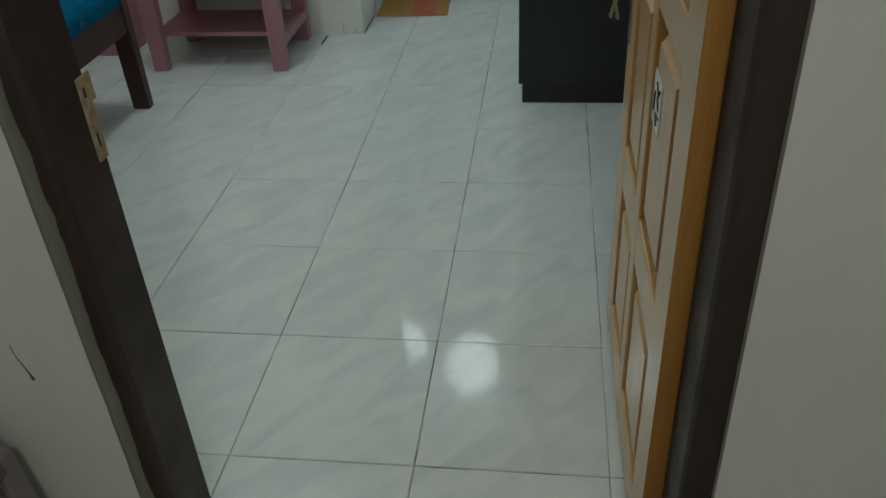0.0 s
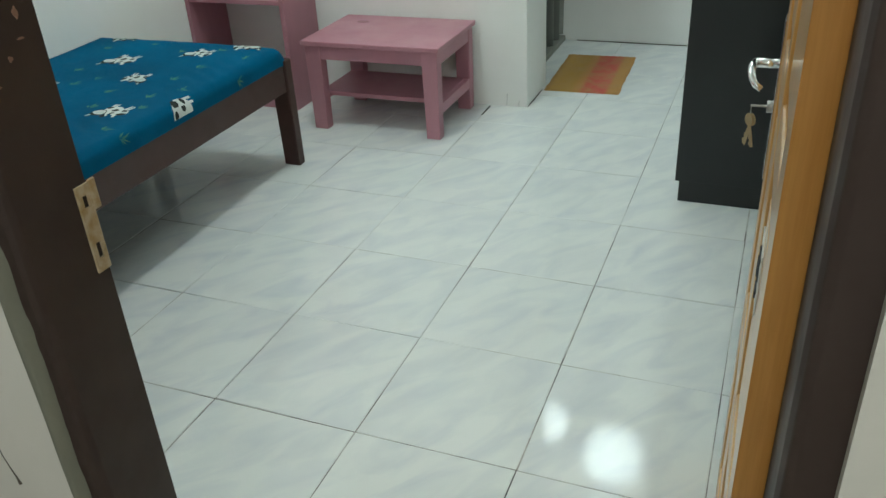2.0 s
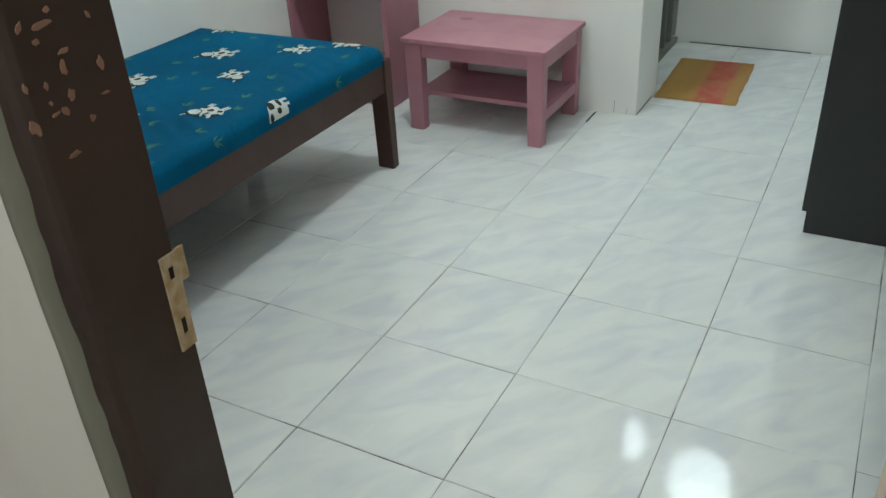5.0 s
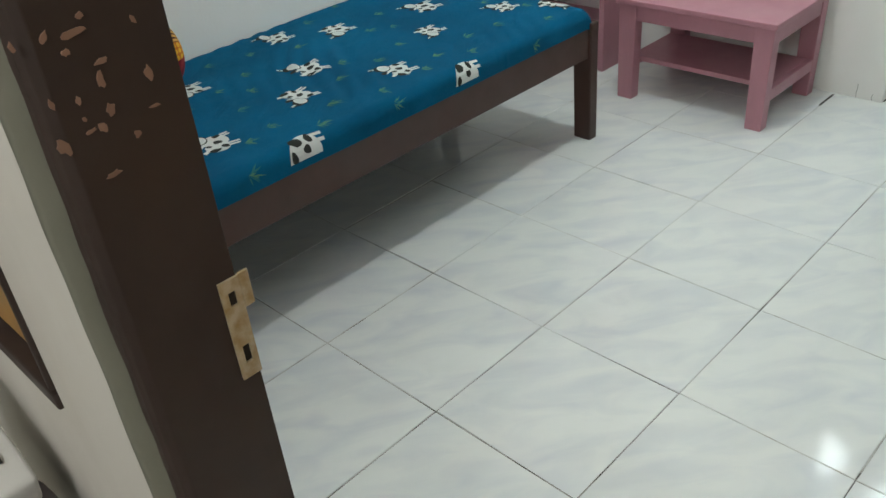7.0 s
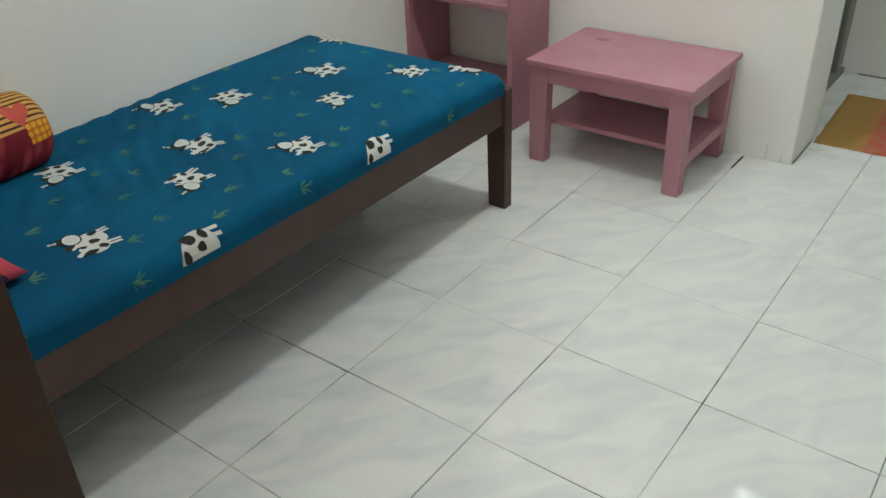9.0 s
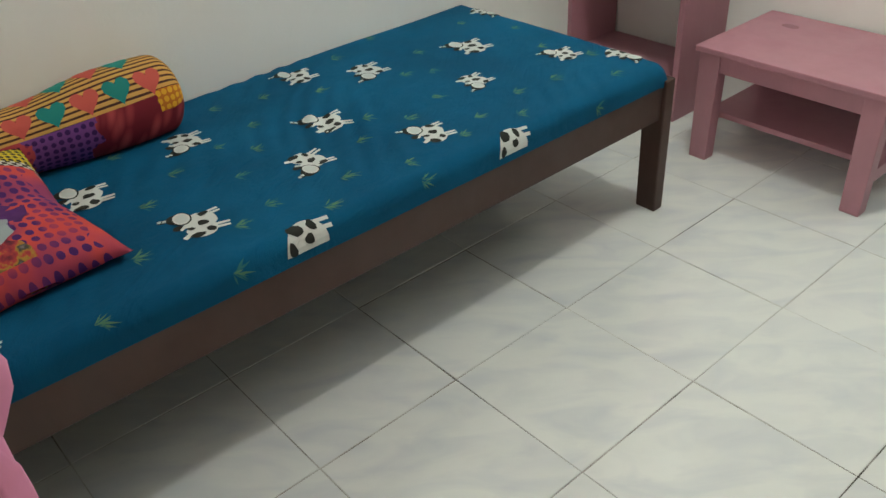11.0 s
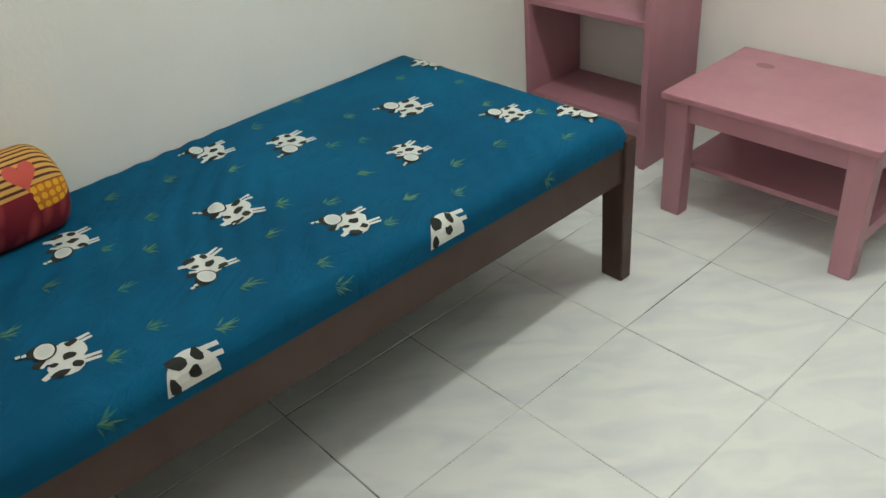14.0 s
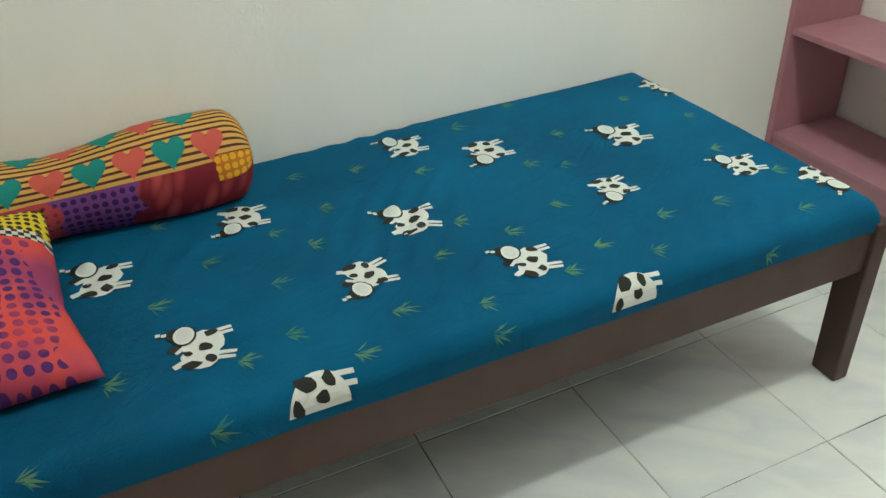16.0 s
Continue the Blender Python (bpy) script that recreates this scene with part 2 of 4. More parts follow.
# ---- unseen porch shell, added behind the camera, which closes the place ----
structure("porch_floor", box((-2.6, -3.6, -0.08), (2.6, FRONT_OUT, -0.01)), M_CEMENT, "grey cement porch floor, unseen, added to close the place", "floor")
structure("porch_ceiling", box((-2.6, -3.6, CEIL), (2.6, FRONT_OUT, CEIL + 0.1)), M_CEIL, "plain porch ceiling, unseen, added to close the place", "ceiling")
wall_boxes("wall_porch", [((-2.72, -3.6, -0.02), (-2.6, FRONT_OUT, CEIL)), ((2.6, -3.6, -0.02), (2.72, FRONT_OUT, CEIL)), ((-2.72, -3.72, -0.02), (2.72, -3.6, CEIL))], M_OUTER, "plain cream porch wall, unseen, added to close the place")

# ---- door frame ----
def door_frame():
    frame_ob = thing("door_frame", (0, -0.71, 0), "dark brown painted wooden door frame with chipped paint", "door frame", kind="structure")
    y = 0.71
    def jamb(x, way):
        back, front = FRONT_IN + y - 0.003, FRONT_OUT + y + 0.014
        pts = [(x, back), (x - way * 0.075, back), (x - way * 0.075, front), (x - way * 0.012, front), (x - way * 0.004, front + 0.003), (x, front + 0.011)]
        return part("jamb", outline(pts, 0.0, HEAD, 0.0012), M_JAMB, frame_ob)
    left = jamb(DOOR_L, 1)
    jamb(DOOR_R, -1)
    part("lintel", box((DOOR_L - 0.075, FRONT_OUT + y + 0.014, HEAD), (DOOR_R + 0.075, FRONT_IN + y - 0.003, HEAD + 0.055), 0.003), M_JAMB, frame_ob)
    rnd = random.Random(4)
    for cy, cz, w, h, lean in CHIPS:
        bm = bmesh.new()
        pts = []
        for k in range(11):
            a = 2 * math.pi * k / 11
            r = rnd.uniform(0.6, 1.15)
            p = Vector((0, math.cos(a) * w * r, math.sin(a) * h * r))
            p.rotate(Euler((radians(lean), 0, 0)))
            pts.append(bm.verts.new(p + Vector((DOOR_L + 0.0012, cy + y, cz))))
        f = bm.faces.new(pts)
        if f.normal.x < 0:
            f.normal_flip()
        got = bmesh.ops.extrude_face_region(bm, geom=[f])["geom"]
        for v in got:
            if isinstance(v, bmesh.types.BMVert):
                v.co.x -= 0.002
        bmesh.ops.recalc_face_normals(bm, faces=bm.faces)
        part("paint_chip", bm, M_CHIP, left, "bare wood where the paint has chipped off")
    # strike plate with its two holes
    x0, y0, y1 = DOOR_L + 0.0005, -0.658 + y, -0.637 + y
    bm = bmesh.new()
    for lo, hi in (((x0, y0, 0.9413), (x0 + 0.003, y1, 0.9545)), ((x0, y0, 0.9259), (x0 + 0.003, y0 + 0.007, 0.9413)), ((x0, y1 - 0.006, 0.9259), (x0 + 0.003, y1, 0.9413)),
                   ((x0, y0, 0.8794), (x0 + 0.003, y1, 0.9259)), ((x0, y0, 0.8585), (x0 + 0.003, y0 + 0.007, 0.8794)), ((x0, y1 - 0.006, 0.8585), (x0 + 0.003, y1, 0.8794)),
                   ((x0, y0, 0.8415), (x0 + 0.003, y1, 0.8585))):
        box(lo, hi, bm=bm)
    plate = part("strike_plate", bm, M_STRIKE, frame_ob, "worn yellowed strike plate with two latch holes")
    part("lip", box((x0, y1, 0.9181), (x0 + 0.0035, y1 + 0.011, 0.9568), 0.0015), M_STRIKE, plate)
    # near-black patches paint the shade inside the plate's two openings
    for z in (0.9336, 0.8694):
        part("hole_shade", box((x0 - 0.0003, y0 + 0.007, z - 0.0095), (x0 + 0.0006, y1 - 0.006, z + 0.0095)), M_DARK, plate)


CHIPS = [(-0.701, 1.212, 0.0032, 0.003, 0),
         (-0.708, 1.202, 0.0105, 0.0034, 10),
         (-0.719, 1.19, 0.0032, 0.003, 0),
         (-0.73, 1.204, 0.0022, 0.0052, -35),
         (-0.752, 1.204, 0.002, 0.0044, 10),
         (-0.696, 1.177, 0.0066, 0.0024, 10),
         (-0.701, 1.164, 0.0036, 0.0072, -5),
         (-0.664, 1.157, 0.003, 0.0064, 8),
         (-0.666, 1.131, 0.005, 0.0018, 5),
         (-0.74, 1.158, 0.0026, 0.0046, 0),
         (-0.721, 1.155, 0.0024, 0.0034, 0),
         (-0.721, 1.14, 0.0018, 0.0024, 0),
         (-0.7, 1.141, 0.0034, 0.0056, -15),
         (-0.71, 1.13, 0.003, 0.005, 15),
         (-0.742, 1.126, 0.0042, 0.0074, 20),
         (-0.72, 1.13, 0.0054, 0.0014, 15),
         (-0.713, 1.092, 0.0072, 0.0022, 8),
         (-0.664, 1.198, 0.002, 0.004, 15),
         (-0.686, 1.115, 0.003, 0.0036, 0)]
n = Nodes("yellowed_plate", 0.5, 0.25)
n.set("Base Color", n.mix(n.ramp(n.noise(60, 5), [(0.4, 0.0), (0.65, 1.0)]), (0.50, 0.42, 0.30), (0.36, 0.25, 0.11)))
M_STRIKE = n.mat
M_DARK = plain("near_black", (0.02, 0.015, 0.012), 0.9)
door_frame()


# ---- door leaf, open into the room ----
def door_leaf():
    width, thick, high = 0.775, 0.034, 2.02
    leaf = thing("door_1", (0.4625, -0.631, 0.012), "open varnished pine panel door with chrome lever lock", "door", turn=0.8, kind="structure")
    # local: y along the leaf from the hinge, x from the back (0) to the face (-thick)
    cols = [(0.115, 0.375), (0.435, 0.665)]
    rows = [(0.095, 0.415), (0.515, 0.895), (0.965, 1.36), (1.45, 1.905)]
    ys = [0.0] + [v for c in cols for v in c] + [width]
    zs = [0.0] + [v for r in rows for v in r] + [high]
    for a, b in ((ys[0], ys[1]), (ys[2], ys[3]), (ys[4], ys[5])):
        part("stile", box((-thick, a, 0), (0, b, high), 0.004), M_DOOR, leaf)
    for z0, z1 in ((zs[0], zs[1]), (zs[2], zs[3]), (zs[4], zs[5]), (zs[6], zs[7]), (zs[8], zs[9])):
        for a, b in cols:
            part("rail", box((-thick + 0.001, a - 0.003, z0), (-0.001, b + 0.003, z1), 0.004), M_DOOR, leaf)
    for a, b in cols:
        for z0, z1 in rows:
            bm = bmesh.new()
            rings = []
            for inset, x in ((0.0, -0.020), (0.005, -0.010), (0.016, -0.008), (0.034, -0.023), (0.040, -0.031)):
                rings.append([bm.verts.new((x, yy, zz)) for yy, zz in ((a + inset, z0 + inset), (b - inset, z0 + inset), (b - inset, z1 - inset), (a + inset, z1 - inset))])
            for r, s in zip(rings, rings[1:]):
                for k in range(4):
                    bm.faces.new((r[k], r[(k + 1) % 4], s[(k + 1) % 4], s[k]))
            bm.faces.new(rings[-1])
            back = [bm.verts.new((-0.006, v.co.y, v.co.z)) for v in rings[0]]
            bm.faces.new(back[::-1])
            for k in range(4):
                bm.faces.new((back[k], back[(k + 1) % 4], rings[0][(k + 1) % 4], rings[0][k]))
            bmesh.ops.recalc_face_normals(bm, faces=bm.faces)
            part("panel", bm, M_DOOR, leaf)
    # dark stop strip added behind the hinge edge to block a bright gap
    part("gap_strip", box((0.0015, -0.012, 0), (0.0125, 0.03, high), 0.001), M_JAMB, leaf)
    # darker varnish on the hinge edge
    part("hinge_edge", box((-thick - 0.001, -0.0015, 0), (0.001, 0.0005, high), 0.0004), M_DOOR_EDGE, leaf, "orange varnished edge")
    # lock: long plate, lever, keyhole cylinder and keys
    py, face, dz = 0.742, -thick, -0.052
    lock = part("lock_plate", box((face - 0.003, py - 0.020, 0.760 + dz), (face, py + 0.020, 1.030 + dz), 0.0014), M_CHROME, leaf, "long chrome lock plate")
    bm = tube([(face, py, 0.955 + dz), (face - 0.038, py, 0.955 + dz)], 0.008, 12)
    part("spindle", bm, M_CHROME, lock, smooth=True)
    curve = [(face - 0.038, py + 0.006, 0.955 + dz), (face - 0.042, py - 0.02, 0.955 + dz), (face - 0.042, py - 0.040, 0.951 + dz), (face - 0.040, py - 0.052, 0.946 + dz), (face - 0.034, py - 0.062, 0.938 + dz), (face - 0.025, py - 0.066, 0.933 + dz)]
    part("lever", tube(curve, lambda s: 0.0070 - 0.002 * s, 12), M_CHROME, lock, "curved chrome lever", smooth=True)
    part("cylinder", tube([(face, py, 0.882 + dz), (face - 0.012, py, 0.882 + dz)], 0.010, 14), M_STEEL, lock, smooth=True)
    for k, (tilt, length) in enumerate(((16, 0.056), (-20, 0.052))):
        bm = bmesh.new()
        ring = [Vector((0.0, 0.012 * math.cos(a), 0.012 * math.sin(a))) for a in [2 * math.pi * q / 12 for q in range(12)]]
        top = [bm.verts.new(p) for p in ring]
        f = bm.faces.new(top)
        got = bmesh.ops.extrude_face_region(bm, geom=[f])["geom"]
        for v in got:
            if isinstance(v, bmesh.types.BMVert):
                v.co.x -= 0.002
        box((-0.002, -0.004, -length), (0.0, 0.004, -0.010), bm=bm)
        box((-0.002, 0.003, -length + 0.004), (0.0, 0.007, -length + 0.010), bm=bm)
        box((-0.002, 0.003, -length + 0.016), (0.0, 0.006, -length + 0.022), bm=bm)
        bmesh.ops.recalc_face_normals(bm, faces=bm.faces)
        bmesh.ops.transform(bm, matrix=pose(face - 0.032 - 0.004 * k, py - 0.002, 0.858 + dz, tilt, 0, 35) @ Matrix.Scale(0.9, 4), verts=bm.verts)
        part("key", bm, M_BRASS, lock, "small brass key hanging below the lock")
    part("key_in_lock", tube([(face - 0.010, py, 0.882 + dz), (face - 0.036, py, 0.882 + dz), (face - 0.036, py, 0.864 + dz)], 0.0022, 8), M_STEEL, lock)
    # night latch with bent handle above the lock
    latch = part("bolt_plate", box((face - 0.003, py - 0.014, 1.085), (face, py + 0.016, 1.235), 0.0012), M_STEEL, leaf, "steel bolt")
    part("bolt_bar", tube([(face - 0.012, py + 0.004, 1.075), (face - 0.012, py + 0.004, 1.11), (face - 0.026, py - 0.004, 1.125), (face - 0.034, py - 0.006, 1.145), (face - 0.034, py - 0.006, 1.20), (face - 0.012, py, 1.225)], 0.006, 10), M_STEEL, latch, smooth=True)
    # white paper sticker with handwritten strokes
    sticker = part("sticker", box((-0.0328, 0.262, 0.728), (-0.0308, 0.345, 0.812), 0.0004), M_PAPER, leaf, "torn white paper sticker with black strokes")
    rnd = random.Random(9)
    for a, b, c, d in ((0.276, 0.800, 0.296, 0.782), (0.296, 0.782, 0.278, 0.768), (0.310, 0.802, 0.292, 0.790), (0.272, 0.756, 0.306, 0.752), (0.306, 0.752, 0.288, 0.738), (0.322, 0.782, 0.324, 0.750)):
        part("ink_stroke", tube([(-0.0330, a, b), (-0.0332, (a + c) / 2 + rnd.uniform(-0.004, 0.004), (b + d) / 2), (-0.0330, c, d)], 0.0022, 6), M_INK, sticker)


M_PAPER = plain("white_paper", (0.75, 0.74, 0.71), 0.8)
M_INK = plain("black_ink", (0.02, 0.02, 0.022), 0.6)
door_leaf()


# ---- window beside the door ----
def window():
    wl, wr, wb, wt = WIN
    w = thing("window_1", ((wl + wr) / 2, -0.74, wb), "dark framed window with an orange wooden shutter", "window", kind="structure")
    cx, y = (wl + wr) / 2, 0.74
    a, b, h = wl - cx, wr - cx, wt - wb
    for lo, hi in (((a, FRONT_OUT - 0.006 + y, 0), (b, -0.66 + y, 0.024)), ((a, FRONT_OUT - 0.006 + y, h - 0.045), (b, -0.66 + y, h)), ((a, FRONT_OUT - 0.006 + y, 0.030), (a + 0.045, -0.66 + y, h - 0.045)), ((b - 0.010, FRONT_OUT - 0.006 + y, 0.030), (b, -0.66 + y, h - 0.045))):
        part("window_frame", box(lo, hi, 0.003), M_JAMB, w)
    part("shutter", box((a + 0.045, FRONT_OUT + 0.014 + y, 0.030), (b - 0.010, FRONT_OUT + 0.040 + y, h - 0.045), 0.003), M_DOOR, w, "orange varnished wooden shutter")


window()


# ---- floor ----
def floor():
    ground = tagged(part("floor", box((WEST, FRONT_OUT, -0.06), (EAST, BACK, -0.0022)), M_GROUT), "glossy pale grey marbled ceramic tile floor with dark joints", "floor", kind="structure")
    rnd = random.Random(11)
    gap = 0.0012
    shapes = {}
    for i in range(math.floor(WEST / 0.4), math.ceil(EAST / 0.4)):
        for j in range(math.floor(FRONT_OUT / 0.4), math.ceil(BACK / 0.4)):
            x0, x1 = max(i * 0.4, WEST), min(i * 0.4 + 0.4, EAST)
            y0, y1 = max(j * 0.4, FRONT_OUT), min(j * 0.4 + 0.4, BACK)
            sx, sy = round(x1 - x0, 4), round(y1 - y0, 4)
            if sx < 0.01 or sy < 0.01:
                continue
            if (sx, sy) not in shapes:
                bm = box((-sx / 2 + gap, -sy / 2 + gap, -0.008), (sx / 2 - gap, sy / 2 - gap, 0.0), 0.0012, 1)
                first = part("tile", bm, M_TILE, ground)
                shapes[sx, sy] = first.data
                ob = first
            else:
                ob = new("tile", shapes[sx, sy])
                ob.parent = ground
            ob.matrix_basis = pose((x0 + x1) / 2 + rnd.uniform(-0.0006, 0.0006), (y0 + y1) / 2 + rnd.uniform(-0.0006, 0.0006), rnd.uniform(-0.0006, 0.0),
                                   rnd.uniform(-0.22, 0.22), rnd.uniform(-0.22, 0.22), rnd.uniform(-0.12, 0.12))
    # pale filler in most of the cross joints, worn away in places
    for j in range(-1, 9):
        y = j * 0.4
        bm = bmesh.new()
        x = WEST
        while x < EAST:
            step = rnd.uniform(0.10, 0.34)
            keep = (0.06 if x > -0.9 else 0.5) if j == 0 else 0.45 if j == 1 else 0.78
            if rnd.random() < keep:
                x1 = min(x + step, EAST)
                n0 = 1 + int(step / 0.02)
                top = [[bm.verts.new((x + (x1 - x) * k / n0, y + side * (0.0012 + 0.0003 * noise.noise((x * 40 + k, j, side))), -0.0007 + 0.0004 * noise.noise((x * 30 + k, j, 2)))) for k in range(n0 + 1)] for side in (-1, 1)]
                for k in range(n0):
                    bm.faces.new((top[0][k], top[0][k + 1], top[1][k + 1], top[1][k]))
            x += step
        part("joint_filler", bm, M_FILLER, ground)
    # and in parts of the long joints
    for i in range(-5, 4):
        x = i * 0.4
        bm = bmesh.new()
        y = FRONT_IN
        while y < BACK:
            step = rnd.uniform(0.08, 0.30)
            keep = {0: 0.06, 1: 0.30, -1: 0.20, -2: 0.24, -3: 0.45}.get(i, 0.5)
            if rnd.random() < keep:
                y1 = min(y + step, BACK)
                n0 = 1 + int(step / 0.02)
                top = [[bm.verts.new((x + side * (0.0011 + 0.0003 * noise.noise((y * 40 + k, i, side))), y + (y1 - y) * k / n0, -0.0008 + 0.0004 * noise.noise((y * 30 + k, i, 2)))) for k in range(n0 + 1)] for side in (1, -1)]
                for k in range(n0):
                    bm.faces.new((top[0][k], top[0][k + 1], top[1][k + 1], top[1][k]))
            y += step
        part("joint_filler", bm, M_FILLER, ground)


n = Nodes("pale_filler", 0.85)
n.set("Base Color", n.mix(n.ramp(n.noise(9, 4, 0.6), [(0.4, 0.0), (0.7, 1.0)]), (0.60, 0.61, 0.58), (0.36, 0.34, 0.30)))
M_FILLER = n.mat
floor()


# ---- bed ----
BX0, BX1, BY0, BY1 = -2.112, -1.335, -0.59, 1.394


def bed():
    b = thing("bed", (-1.8, 0.4, 0), "dark brown painted wooden single bed frame", "bed")
    ox, oy = 1.8, -0.4
    for x0, x1 in ((BX0, BX0 + 0.035), (BX1 - 0.043, BX1 - 0.008)):
        part("side_rail", box((x0 + ox, BY0 + 0.02 + oy, 0.312), (x1 + ox, BY1 - 0.03 + oy, 0.446), 0.004), M_BROWN, b)
    for y0, y1 in ((BY0, BY0 + 0.03), (BY1 - 0.038, BY1 - 0.006)):
        part("end_rail", box((BX0 + 0.02 + ox, y0 + oy, 0.325), (BX1 - 0.02 + ox, y1 + oy, 0.436), 0.004), M_BROWN, b)
    for x, way in ((BX0, 1), (BX1, -1)):
        for y, wy in ((BY0, 1), (BY1, -1)):
            lo = (min(x, x + way * 0.078), min(y, y + wy * 0.042), 0.0)
            hi = (max(x, x + way * 0.078), max(y, y + wy * 0.042), 0.436)
            bm = box(lo, hi, 0.004)
            for v in bm.verts:
                if v.co.z < 0.2:
                    v.co.x += (x - v.co.x) * 0.10
                v.co += Vector((ox + way * -0.004, oy + wy * -0.004, 0))
            part("leg", bm, M_BROWN, b)
    for k in range(9):
        y = BY0 + 0.12 + k * (BY1 - BY0 - 0.3) / 8
        part("slat", box((BX0 + 0.03 + ox, y + oy, 0.400), (BX1 - 0.03 + ox, y + 0.075 + oy, 0.416), 0.002), M_BROWN, b)


bed()

# mattress surface: u runs across the bed and folds down over the near edge, v along it
MX0, MX1, MY0, MY1, MZ0, MZ1, MR = -2.12, -1.340, -0.575, 1.372, 0.418, 0.487, 0.036


def fold(d, r):
    """Past an edge: how far out and down, for a distance d along the cloth."""
    if d <= 0:
        return d, 0.0
    if d < r * math.pi / 2:
        return r * math.sin(d / r), r * (1 - math.cos(d / r))
    return r, r + d - r * math.pi / 2


def sheet(u, v, lift=0.0):
    ex, ey = MX1 - MR, MY1 - MR
    ox, dx = fold(u - ex, MR)
    oy, dy = fold(v - ey, MR)
    x, y = ex + ox, ey + oy
    z = MZ1 - dx - dy
    soft = min(1.0, max(0.0, (ex - u) / 0.15 + 0.35)) * min(1.0, max(0.12, (ey - v) / 0.2))
    z += 0.006 * noise.noise((x * 2.2, y * 1.8, 0.3)) * soft + 0.0035 * math.sin(math.pi * min(1, max(0, (x - MX0) / (MX1 - MX0))))
    ripple = math.sin(95 * (x * 0.55 + y * 0.84) + 5 * noise.noise((x * 3, y * 3, 1.1)))
    where = max(0.0, noise.noise((x * 2.6 + 4, y * 2.6, 5.2)) + 0.05)
    z += 0.0075 * ripple * where * soft
    near = max(0.0, min(1.0, (u - ex) / MR))
    far = max(0.0, min(1.0, (v - ey) / MR))
    return Vector((x + lift * near + 0.002 * near * noise.noise((0, y * 5, 2)), y + lift * far, z + lift * (1 - 0.6 * max(near, far))))


def mattress():
    m = tagged(new("mattress"), "thin mattress in a teal sheet with cow print", "mattress")
    bm = bmesh.new()
    us = np.linspace(0, 1, 110)
    vs = np.linspace(MY0, MY1 + 0.052, 230)
    grid = [[bm.verts.new(sheet(west_at(v) + 0.006 + k * (MX1 + 0.052 - west_at(v) - 0.006), v)) for v in vs] for k in us]
    for a, b in zip(grid, grid[1:]):
        for k in range(len(vs) - 1):
            bm.faces.new((a[k], b[k], b[k + 1], a[k + 1]))
    cover = part("fitted_sheet", bm, M_SHEET, m, smooth=True)
    part("foam", box((MX0, MY0, MZ0), (MX1 - 0.006, MY1 - 0.006, MZ1 - MR - 0.004), 0.003), M_SHEET, m)
    rnd = random.Random(3)
    for u, v, turn, size, flip in COWS:
        cow_print(cover, u, v, turn, size, flip, False, rnd)
    for u, v, size in EDGE_COWS:
        cow_print(cover, u, v, 0, size, 1, True, rnd)
    for u, v in GRASS:
        grass_print(cover, u, v, rnd)


def patch(bm, pts, u, v, lift, index, flip=1, rows=4):
    """A printed patch that follows the sheet: rings towards its middle."""
    c = Vector((sum(p[0] for p in pts) / len(pts), sum(p[1] for p in pts) / len(pts)))
    rings = []
    for r in (1.0, 0.66, 0.33):
        rings.append([bm.verts.new(sheet(u + (c.x + (p[0] - c.x) * r), v + (c.y + (p[1] - c.y) * r), lift)) for p in pts])
    mid = bm.verts.new(sheet(u + c.x, v + c.y, lift))
    k = len(pts)
    for a, b in zip(rings, rings[1:]):
        for i in range(k):
            bm.faces.new((a[i], a[(i + 1) % k], b[(i + 1) % k], b[i])).material_index = index
    for i in range(k):
        bm.faces.new((rings[-1][i], rings[-1][(i + 1) % k], mid)).material_index = index


def blob(cx, cy, rx, ry, k=14, wob=0.0, rnd=None, turn=0.0):
    out = []
    for i in range(k):
        a = 2 * math.pi * i / k
        r = 1 + (rnd.uniform(-wob, wob) if rnd else 0)
        x, y = rx * r * math.cos(a), ry * r * math.sin(a)
        out.append((cx + x * math.cos(turn) - y * math.sin(turn), cy + x * math.sin(turn) + y * math.cos(turn)))
    return out


